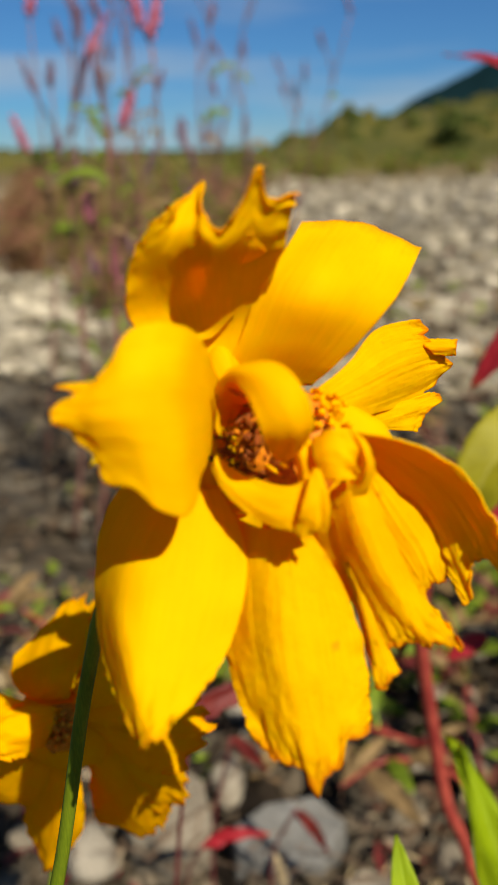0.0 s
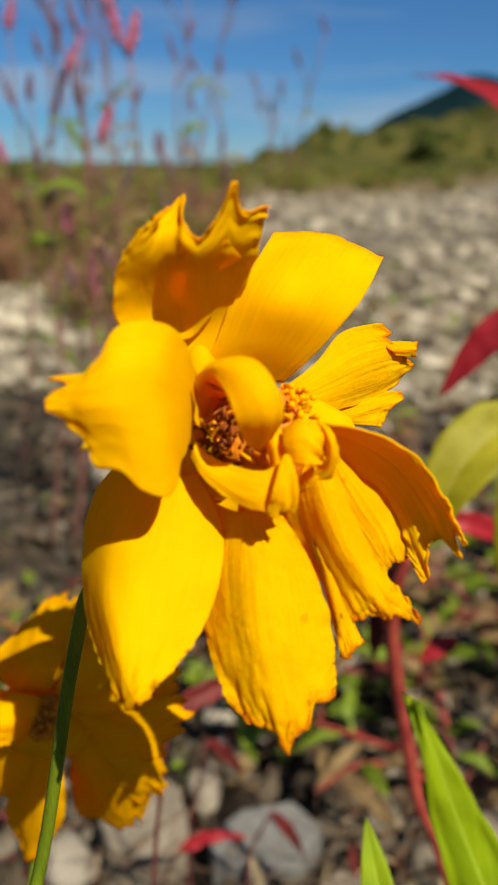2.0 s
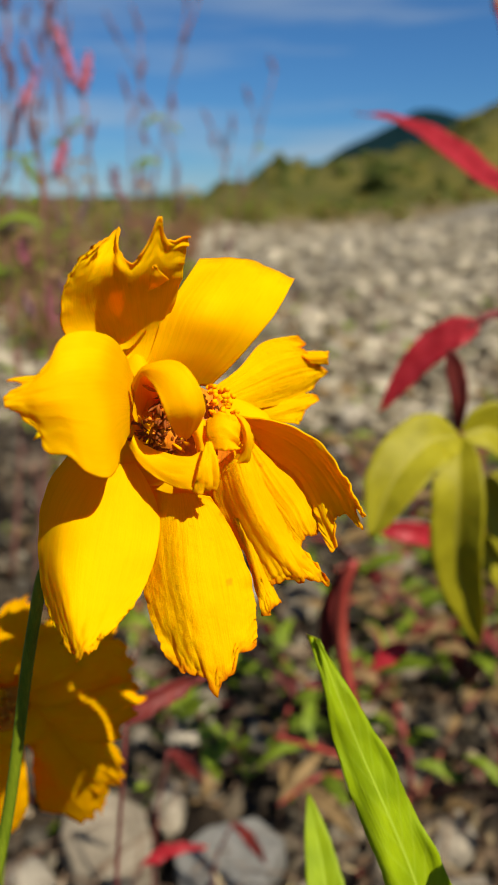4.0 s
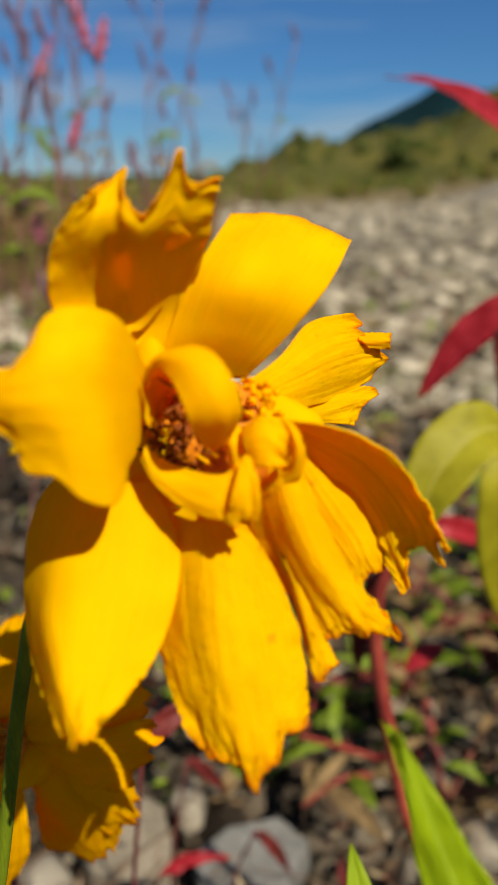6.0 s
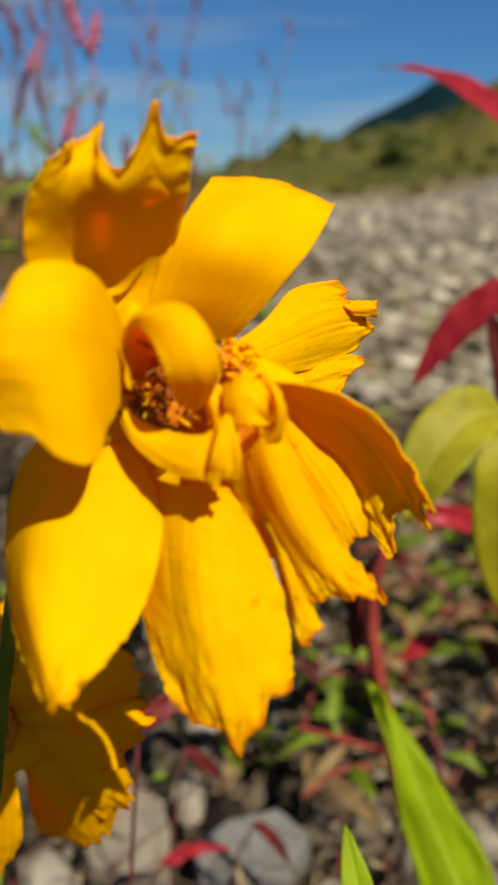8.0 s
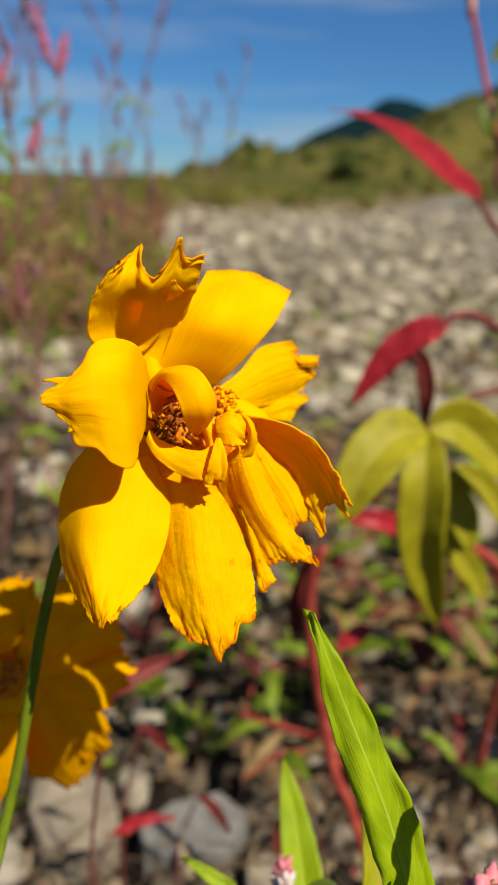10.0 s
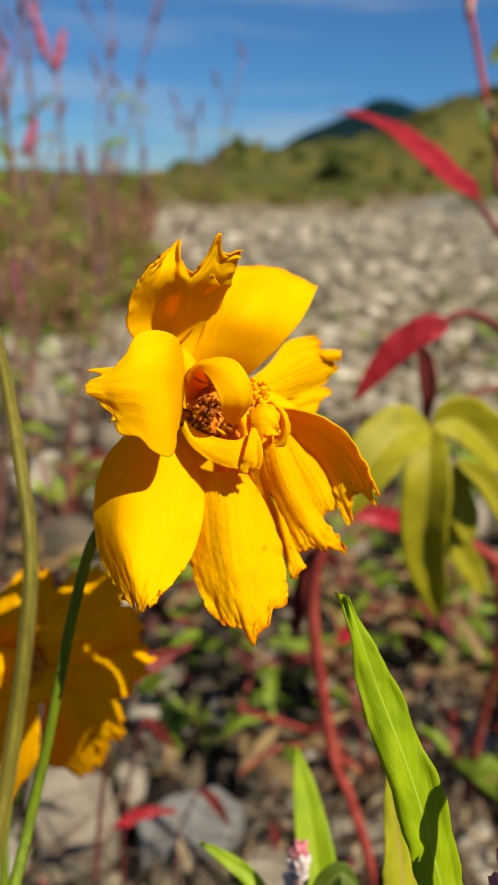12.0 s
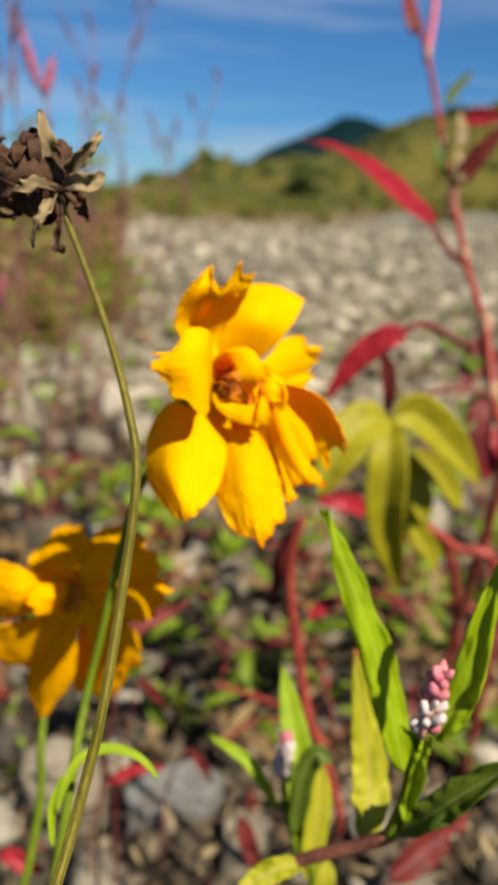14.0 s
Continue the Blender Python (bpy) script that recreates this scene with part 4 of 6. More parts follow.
    add_petal(7, [(-0.0478, 0.0384, 0.2787), (-0.0545, 0.0367, 0.2723), (-0.0623, 0.0370, 0.2692), (-0.0692, 0.0391, 0.2658)], [(-0.0475, 0.0382, 0.2779), (-0.0538, 0.0364, 0.2682), (-0.0596, 0.0375, 0.2619), (-0.0659, 0.0399, 0.2564)], [(-0.0465, 0.0380, 0.2777), (-0.0503, 0.0374, 0.2660), (-0.0529, 0.0386, 0.2570), (-0.0576, 0.0411, 0.2523)])
    add_petal(8, [(-0.0476, 0.0389, 0.2772), (-0.0529, 0.0387, 0.2668), (-0.0577, 0.0403, 0.2527), (-0.0599, 0.0428, 0.2419)], [(-0.0462, 0.0379, 0.2774), (-0.0483, 0.0369, 0.2646), (-0.0517, 0.0392, 0.2501), (-0.0552, 0.0421, 0.2371)], [(-0.0451, 0.0387, 0.2770), (-0.0453, 0.0389, 0.2652), (-0.0464, 0.0409, 0.2529), (-0.0497, 0.0439, 0.2438)])
    add_petal(9, [(-0.0448, 0.0396, 0.2762), (-0.0447, 0.0437, 0.2623), (-0.0471, 0.0514, 0.2457), (-0.0483, 0.0583, 0.2336)], [(-0.0437, 0.0379, 0.2776), (-0.0402, 0.0400, 0.2648), (-0.0391, 0.0477, 0.2486), (-0.0390, 0.0559, 0.2340)], [(-0.0432, 0.0398, 0.2769), (-0.0355, 0.0422, 0.2655), (-0.0320, 0.0485, 0.2523), (-0.0350, 0.0544, 0.2369)])
    add_petal(10, [(-0.0433, 0.0420, 0.2760), (-0.0355, 0.0422, 0.2701), (-0.0304, 0.0467, 0.2630), (-0.0281, 0.0528, 0.2536)], [(-0.0436, 0.0417, 0.2751), (-0.0366, 0.0412, 0.2670), (-0.0318, 0.0452, 0.2582), (-0.0289, 0.0515, 0.2493)], [(-0.0438, 0.0415, 0.2744), (-0.0391, 0.0429, 0.2646), (-0.0357, 0.0468, 0.2552), (-0.0341, 0.0527, 0.2450)])
    for k in range(18):
        a, r = k * 2.4, 0.0007 * math.sqrt(k)
        p = CENTRE2 + AX2 @ Vector((r * math.cos(a), r * math.sin(a), 0.001))
        part("stamen", tube([p, p + AX2 @ Vector((0.1 * r, 0.2 * r, 0.0015)), p + AX2 @ Vector((0.3 * r * math.cos(a), 0.3 * r * math.sin(a), 0.003))], [0.0004, 0.0004, 0.0006], 6, 6), FLORET, head)


second_flower()

# ---- the dry seed head on its bent stem ----
seedhead = thing("dry_seed_head", (-0.04, -0.11, 0.0), "withered brown seed head with pale papery bracts on an olive stem", "flower", "")
SEED_STEM = ([(-0.0373, -0.0119, 0.3832), (-0.0362, -0.0140, 0.3801), (-0.0284, -0.0215, 0.3639), (-0.0226, -0.0321, 0.3510), (-0.0207, -0.0372, 0.3418), (-0.0219, -0.0422, 0.3257), (-0.0236, -0.0502, 0.3100), (-0.0263, -0.0555, 0.2962), (-0.0372, -0.088, 0.245), (-0.044, -0.100, 0.12), (-0.045, -0.105, -0.01)], [0.0005, 0.00055, 0.00065, 0.0007, 0.00075, 0.0008, 0.0010, 0.0014])
seed_stem = part("stem", tube(*SEED_STEM, 12, 70), STEM_OLIVE, seedhead, "ribbed olive-green stem")
for k in range(7):
    part("rib", tube(*SEED_STEM, 5, 70, rib=k * 0.898), STEM_RIB, seed_stem)
HEAD = Vector((-0.0423, -0.0113, 0.3844))


def dry_head():
    bm = bmesh.new()
    lump(bm, HEAD, (0.0058, 0.0054, 0.0062), 7.0, 3, 0.4)
    core = part("seed_cone", bm, DRY_HEAD, seedhead, "dark brown dried seed cone")
    rnd = random.Random(3)
    for k in range(34):
        # curled, shrivelled scales over the cone
        z = 1 - 2 * (k + 0.5) / 34
        a = k * 2.4
        d = Vector((math.sqrt(1 - z * z) * math.cos(a), math.sqrt(1 - z * z) * math.sin(a), z))
        side = d.cross(Vector((rnd.uniform(-1, 1), rnd.uniform(-1, 1), rnd.uniform(-1, 1)))).normalized()
        p0 = HEAD + d * 0.0052
        pts = [p0, p0 + d * 0.0014 + side * 0.0012, p0 + d * 0.0016 + side * 0.0034, p0 + d * 0.0001 + side * 0.0046]
        part("scale", leaf(pts, rnd.uniform(0.0016, 0.0032), d, 0.3, 0.5, 0.0006, 0.0002, 10, 6, k), DRY_HEAD, core)
    def add_bract(pts, wd, mat):
        part("bract", leaf(pts, wd * 0.82, (0, -1, 0.3), 0.6, 0.4, 0.0011, 0.0002, 24, 8, wd * 9000, 0.8), mat, seedhead, "papery dry bract" if mat is DRY_BRACT else "")

    add_bract(((-0.0362, -0.0137, 0.3843), (-0.0384, -0.0134, 0.3883), (-0.0392, -0.0133, 0.3916), (-0.0406, -0.0111, 0.3952)), 0.0034, DRY_BRACT)
    add_bract(((-0.0362, -0.0136, 0.3847), (-0.0333, -0.0148, 0.3877), (-0.0310, -0.0151, 0.3903), (-0.0301, -0.0135, 0.3924)), 0.0026, DRY_BRACT)
    add_bract(((-0.0361, -0.0139, 0.3836), (-0.0330, -0.0169, 0.3844), (-0.0304, -0.0170, 0.3846), (-0.0298, -0.0144, 0.3862)), 0.0034, DRY_BRACT)
    add_bract(((-0.0358, -0.0117, 0.3839), (-0.0338, -0.0135, 0.3818), (-0.0326, -0.0141, 0.3801), (-0.0321, -0.0137, 0.3782)), 0.0030, DRY_HEAD)
    add_bract(((-0.0371, -0.0153, 0.3825), (-0.0377, -0.0192, 0.3798), (-0.0390, -0.0199, 0.3775), (-0.0402, -0.0189, 0.3738)), 0.0028, DRY_BRACT)
    add_bract(((-0.0368, -0.0143, 0.3823), (-0.0364, -0.0153, 0.3792), (-0.0366, -0.0151, 0.3765), (-0.0369, -0.0150, 0.3732)), 0.0016, DRY_HEAD)
    add_bract(((-0.0369, -0.0161, 0.3831), (-0.0391, -0.0190, 0.3837), (-0.0415, -0.0193, 0.3825), (-0.0448, -0.0171, 0.3821)), 0.0022, DRY_BRACT)
    add_bract(((-0.0369, -0.0112, 0.3854), (-0.0367, -0.0082, 0.3883), (-0.0372, -0.0066, 0.3900), (-0.0385, -0.0061, 0.3914)), 0.0028, DRY_HEAD)


dry_head()

# ---- narrow coreopsis leaves at the stems ----
for pts, wd in (
    (((-0.0345, -0.0344, 0.2755), (-0.0317, -0.0293, 0.2821), (-0.0263, -0.0269, 0.2837), (-0.0205, -0.0267, 0.2819), (-0.0164, -0.0288, 0.2790)), 0.0019),
    (((-0.0347, -0.0362, 0.2696), (-0.0353, -0.0332, 0.2756), (-0.0340, -0.0307, 0.2804)), 0.0014),
):
    part("leaf", leaf(pts, wd, (0, -0.6, 0.8), 0.3, 0.45, 0.0002), LEAF_GREEN, coreopsis, "narrow green leaf")


# ---- green knotweed in the foreground ----
def bud_spike(parent, foot, tip, thick, count, seed, pink_from=0.55):
    rnd = random.Random(seed)
    foot, tip = Vector(foot), Vector(tip)
    axis = tip - foot
    axle = part("flower_spike", tube([foot - axis * 0.15, foot + axis * 0.5, tip], [thick * 0.22, thick * 0.2, thick * 0.08], 7), NODE_PALE, parent, "small white and pink flower spike")
    side = axis.cross(Vector((0, 1, 0.2))).normalized()
    other = axis.cross(side).normalized()
    for k in range(count):
        u = (k + 0.5) / count
        a = k * 2.4 + rnd.uniform(-0.3, 0.3)
        rad = thick * (0.50 - 0.26 * u * u)
        out = math.cos(a) * side + math.sin(a) * other
        c = foot + axis * u + out * rad * rnd.uniform(0.7, 1.1)
        s = thick * rnd.uniform(0.24, 0.37)
        bm = bmesh.new()
        up = (axis.normalized() + out * 0.7).normalized()
        lump(bm, c, (s * rnd.uniform(0.65, 0.9), s * 0.75, s * rnd.uniform(1.2, 1.7)), rnd.uniform(0, 60), 2, 0.5, up.to_track_quat("Z", "Y").to_matrix())
        part("bud", bm, BUD_PINK if u > pink_from or rnd.random() < 0.12 else BUD_WHITE, axle)


def green_knotweed():
    plant = thing("knotweed", (0.02, 0.01, 0.0), "green knotweed with lance-shaped leaves and a pink and white flower spike", "plant", "knotweed plants")
    part("stem", tube([(0.02, 0.01, -0.01), (0.006, 0.004, 0.14), (-0.0009, -0.0148, 0.2257), (0.0073, -0.0132, 0.2384), (0.0154, -0.0153, 0.2463), (0.0244, -0.0179, 0.2526), (0.0314, -0.0213, 0.2594)], [0.0018, 0.0017, 0.0014, 0.0015], 12, 40), STEM_DARK, plant, "brownish red creeping stem")
    part("stem", tube([(0.0314, -0.0213, 0.2594), (0.0328, -0.0224, 0.2695), (0.0326, -0.0246, 0.2791), (0.0324, -0.0281, 0.2880), (0.0320, -0.0316, 0.2936)], [0.0015, 0.0012, 0.0011, 0.0009, 0.0007], 12), STEM_GREEN, plant)
    A = (0.2, -1, 0.35)
    def add_lance_leaf(mat, wd, face, fold, belly, pts):
        part("leaf", leaf(pts, wd, face, fold, belly, 0.0022, 0.0003, 60, 12, wd * 3000), mat, plant, "yellowing leaf" if mat is LEAF_LIME else "")

    add_lance_leaf(LEAF_GREEN, 0.0068, (0.30, -1, 0.4), 0.08, 0.36, ((0.0327, -0.0216, 0.2756), (0.0284, -0.0203, 0.2890), (0.0235, -0.0184, 0.3032), (0.0175, -0.0166, 0.3170), (0.0126, -0.0144, 0.3290)))
    add_lance_leaf(LEAF_LIME, 0.0088, (0.2, -0.9, 0.5), 0.14, 0.32, ((0.0275, -0.0165, 0.2543), (0.0294, -0.0083, 0.2607), (0.0279, -0.0036, 0.2720), (0.0245, 0.0010, 0.2894)))
    add_lance_leaf(LEAF_GREEN, 0.0056, (-0.5, -1, 0.3), 0.45, 0.36, ((0.0332, -0.0328, 0.2934), (0.0361, -0.0333, 0.3020), (0.0382, -0.0327, 0.3143), (0.0403, -0.0311, 0.3297)))
    add_lance_leaf(LEAF_DEEP, 0.0062, (-0.1, -0.5, 0.9), 0.35, 0.45, ((0.0325, -0.0236, 0.2623), (0.0372, -0.0273, 0.2712), (0.0427, -0.0293, 0.2790), (0.0514, -0.0310, 0.2881)))
    add_lance_leaf(LEAF_GREEN, 0.0030, (0.1, -1, 0.2), 0.7, 0.4, ((0.0329, -0.0244, 0.2664), (0.0328, -0.0245, 0.2728), (0.0325, -0.0274, 0.2835), (0.0312, -0.0285, 0.2898), (0.0289, -0.0298, 0.2922)))
    add_lance_leaf(LEAF_GREEN, 0.0028, (0.1, -1, 0.2), 0.7, 0.4, ((0.0320, -0.0259, 0.2782), (0.0320, -0.0297, 0.2861), (0.0320, -0.0312, 0.2915), (0.0303, -0.0324, 0.2940)))
    add_lance_leaf(LEAF_LIME, 0.0050, (0, -0.7, 0.7), 0.2, 0.5, ((0.0161, -0.0156, 0.2454), (0.0097, -0.0173, 0.2458), (0.0042, -0.0196, 0.2443), (-0.0005, -0.0225, 0.2414)))
    bud_spike(plant, (0.0310, -0.0330, 0.2956), (0.0330, -0.0325, 0.3076), 0.0037, 24, 21)


def small_knotweed():
    plant = thing("knotweed", (0.012, 0.04, 0.0), "small green knotweed shoot with a pale flower spike", "plant", "knotweed plants")
    part("stem", tube([(0.012, 0.04, -0.01), (0.012, 0.03, 0.12), (0.0233, 0.0148, 0.2030), (0.0187, 0.0160, 0.2164), (0.0152, 0.0167, 0.2280), (0.0137, 0.0185, 0.2367)], [0.0014, 0.0012, 0.0010, 0.0009], 10), STEM_GREEN, plant)
    def add_shoot_leaf(mat, wd, face, pts):
        part("leaf", leaf(pts, wd, face, 0.3, 0.42, 0.0008, 0.0003, 28, 10, wd * 5000), mat, plant)

    add_shoot_leaf(LEAF_GREEN, 0.0090, (0.1, -1, 0.2), ((0.0193, 0.0166, 0.2148), (0.0196, 0.0250, 0.2281), (0.0174, 0.0344, 0.2412), (0.0137, 0.0442, 0.2550)))
    add_shoot_leaf(LEAF_DEEP, 0.0060, (0.1, -0.8, 0.6), ((0.0173, 0.0148, 0.2224), (0.0182, 0.0161, 0.2399), (0.0213, 0.0164, 0.2477), (0.0255, 0.0155, 0.2457)))
    add_shoot_leaf(LEAF_LIME, 0.0068, (0.1, -1, 0.2), ((0.0222, 0.0134, 0.2085), (0.0231, 0.0163, 0.2211), (0.0245, 0.0203, 0.2307), (0.0238, 0.0242, 0.2395)))
    add_shoot_leaf(LEAF_GREEN, 0.0034, (0.2, -0.8, 0.6), ((0.0129, 0.0162, 0.2294), (0.0064, 0.0185, 0.2391), (0.0002, 0.0213, 0.2437), (-0.0074, 0.0236, 0.2466)))
    add_shoot_leaf(LEAF_LIME, 0.0060, (0.1, -1, 0.2), ((0.0234, 0.0138, 0.2000), (0.0267, 0.0149, 0.2070), (0.0278, 0.0175, 0.2122)))
    bud_spike(plant, (0.0132, 0.0183, 0.2395), (0.0138, 0.0215, 0.2496), 0.0036, 26, 31, 0.80)


green_knotweed()
small_knotweed()


# ---- the red-stemmed knotweed ----
STEM_MAROON = plain("stem_maroon", (0.06, 0.012, 0.012), (0.16, 0.04, 0.035), 90.0, 0.55)

def red_knotweed():
    plant = thing("knotweed", (0.155, 0.30, 0.0), "tall knotweed with jointed red stem and crimson autumn leaves", "plant", "knotweed plants")
    line = ((0.1067, 0.4464, 0.5388), (0.1181, 0.4085, 0.4867), (0.1239, 0.3576, 0.4261), (0.1270, 0.3329, 0.3978), (0.1276, 0.2957, 0.3631), (0.1311, 0.2533, 0.3290), (0.1318, 0.2278, 0.2979), (0.1360, 0.2098, 0.2581), (0.150, 0.28, 0.10), (0.155, 0.30, -0.01))
    part("stem", tube(line, [0.0015, 0.0017, 0.0018, 0.0019, 0.0020, 0.0022, 0.0024, 0.0028], 12, 60), STEM_RED, plant, "jointed crimson stem")
    for p, r in ((line[1], 0.0032), (line[2], 0.0033), (line[4], 0.0036), (line[5], 0.0044), (line[6], 0.0038)):
        bm = bmesh.new()
        lump(bm, p, (r * 0.9, r * 0.9, r * 2.0), r * 4000, 2, 0.25, Euler((0.2, -0.15, 0)).to_matrix())
        part("stem_joint", bm, NODE_PALE, plant, "pale swollen joint")
    part("stem", tube([(0.1269, 0.3334, 0.3994), (0.1261, 0.3277, 0.3911), (0.1267, 0.3211, 0.3837)], [0.0036, 0.0040, 0.0034], 10), STEM_DARK, plant)
    part("side_branch", tube([(0.1180, 0.4090, 0.4885), (0.1216, 0.4208, 0.5098), (0.1251, 0.4357, 0.5408)], [0.0026, 0.0026, 0.0022], 10), SPIKE_FAR, plant, "pink side shoot")
    F = (0.1, -1, 0.3)
    def add_autumn_leaf(mat, wd, face, pts):
        part("leaf", leaf(pts, wd, face, 0.25, 0.42, wd * 0.10, 0.0004, 24, 10, wd * 2000, 0.35), mat, plant, "")

    add_autumn_leaf(LEAF_RED, 0.0165, (-0.2, -0.6, 0.9), ((0.1077, 0.2964, 0.3791), (0.1003, 0.3265, 0.3904), (0.0855, 0.3640, 0.4077), (0.0665, 0.4012, 0.4232), (0.0406, 0.4367, 0.4323)))
    add_autumn_leaf(LEAF_RED, 0.0122, (0.2, -0.8, 0.5), ((0.0747, 0.1920, 0.3331), (0.0646, 0.1932, 0.3287), (0.0530, 0.1944, 0.3178), (0.0402, 0.1952, 0.2986)))
    add_autumn_leaf(LEAF_DARK, 0.0070, (-0.3, -0.9, 0.4), ((0.0633, 0.1868, 0.3251), (0.0670, 0.1866, 0.3150), (0.0685, 0.1855, 0.3048), (0.0687, 0.1868, 0.2924)))
    add_autumn_leaf(LEAF_DARK, 0.0120, F, ((0.1297, 0.3349, 0.4045), (0.1345, 0.3325, 0.4145), (0.1423, 0.3308, 0.4266), (0.1542, 0.3295, 0.4407)))
    add_autumn_leaf(LEAF_RED, 0.0110, F, ((0.1350, 0.3630, 0.4445), (0.1440, 0.3575, 0.4451), (0.1597, 0.3520, 0.4466)))
    add_autumn_leaf(LEAF_DEEP, 0.0070, F, ((0.1295, 0.3876, 0.4553), (0.1345, 0.3903, 0.4645), (0.1468, 0.3939, 0.4777)))
    add_autumn_leaf(LEAF_DARK, 0.0120, F, ((0.1125, 0.4241, 0.5023), (0.1080, 0.4280, 0.5138), (0.1039, 0.4464, 0.5386)))
    add_autumn_leaf(LEAF_DEEP, 0.0085, F, ((0.1231, 0.3429, 0.4126), (0.1179, 0.3398, 0.4186), (0.1146, 0.3430, 0.4283)))
    add_autumn_leaf(DRY_BRACT, 0.0090, F, ((0.1267, 0.3344, 0.4027), (0.1286, 0.3333, 0.4093), (0.1291, 0.3358, 0.4175), (0.1266, 0.3412, 0.4241)))
    add_autumn_leaf(DRY_BRACT, 0.0080, F, ((0.1312, 0.3464, 0.4248), (0.1316, 0.3499, 0.4358), (0.1311, 0.3592, 0.4487)))
    add_autumn_leaf(LEAF_DARK, 0.0140, F, ((0.1290, 0.2516, 0.3231), (0.1262, 0.2439, 0.3152), (0.1206, 0.2365, 0.3073), (0.1143, 0.2282, 0.2968)))
    add_autumn_leaf(LEAF_DARK, 0.0140, F, ((0.1312, 0.2278, 0.2979), (0.1242, 0.2196, 0.2876), (0.1223, 0.2144, 0.2710), (0.1253, 0.2100, 0.2574)))
    add_autumn_leaf(LEAF_DEEP, 0.0100, F, ((0.1336, 0.2411, 0.3071), (0.1239, 0.2373, 0.3104), (0.1141, 0.2343, 0.3163)))
    add_autumn_leaf(LEAF_DEEP, 0.0110, F, ((0.1334, 0.2335, 0.2996), (0.1256, 0.2266, 0.2934), (0.1174, 0.2193, 0.2858), (0.1112, 0.2117, 0.2773)))
    add_autumn_leaf(LEAF_DARK, 0.0120, F, ((0.1341, 0.2496, 0.3176), (0.1382, 0.2418, 0.3102), (0.1418, 0.2324, 0.2974)))
    add_autumn_leaf(LEAF_DEEP, 0.0120, F, ((0.1375, 0.2477, 0.3121), (0.1387, 0.2333, 0.3000), (0.1360, 0.2237, 0.2856)))
    add_autumn_leaf(LEAF_RED, 0.0110, F, ((0.1336, 0.2224, 0.2813), (0.1303, 0.2143, 0.2715), (0.1294, 0.2099, 0.2577)))
    for pts in (
        ((0.1278, 0.2496, 0.3167), (0.1052, 0.2242, 0.3264), (0.0889, 0.2045, 0.3346), (0.0784, 0.1949, 0.3360), (0.0709, 0.1936, 0.3311)),
        ((0.1273, 0.2922, 0.3586), (0.1157, 0.2866, 0.3661), (0.1065, 0.2955, 0.3797)),
    ):
        part("leaf_stalk", tube(pts, [0.0019, 0.0019, 0.0016], 8), STEM_MAROON, plant, "dark curved leaf stalk")
    # drooping yellow leaves on a low side branch
    hub = (0.0641, 0.1611, 0.3002)
    part("leaf_stalk", tube([(0.1318, 0.2278, 0.2979), (0.1029, 0.2049, 0.3048), (0.0789, 0.1799, 0.3052), hub], [0.0016, 0.0014, 0.0012], 8), STEM_DARK, plant)
    def add_drooping_leaf(wd, face, pts, fold=0.3):
        part("leaf", leaf(pts, wd, face, fold, 0.45, wd * 0.06, 0.0004, 26, 10, wd * 900), LEAF_YELLOW, plant, "drooping yellow-green leaf")

    add_drooping_leaf(0.0170, (-0.22, -0.9, 0.5), (hub, (0.0627, 0.1483, 0.2848), (0.0653, 0.1500, 0.2560), (0.0784, 0.1625, 0.2184)), 0.45)
    add_drooping_leaf(0.0205, (-0.25, -0.9, 0.5), (hub, (0.0518, 0.1530, 0.2993), (0.0410, 0.1451, 0.2894), (0.0342, 0.1397, 0.2713)))
    add_drooping_leaf(0.0185, (0.25, -0.8, 0.3), (hub, (0.0759, 0.1651, 0.3012), (0.0924, 0.1688, 0.2884), (0.1106, 0.1705, 0.2697)), 0.6)
    add_drooping_leaf(0.0130, (0.1, -1, 0.3), ((0.0776, 0.1822, 0.2792), (0.0835, 0.1829, 0.2653), (0.0886, 0.1814, 0.2547), (0.0919, 0.1809, 0.2435)))
    add_drooping_leaf(0.0110, (0.3, -1, 0.3), ((0.0815, 0.1822, 0.2794), (0.0938, 0.1842, 0.2710), (0.1039, 0.1855, 0.2597), (0.1094, 0.1853, 0.2499)))
    add_drooping_leaf(0.0110, (0.1, -1, 0.3), ((0.0797, 0.1899, 0.2537), (0.0886, 0.1902, 0.2392), (0.0990, 0.1907, 0.2257), (0.1035, 0.1895, 0.2157)))


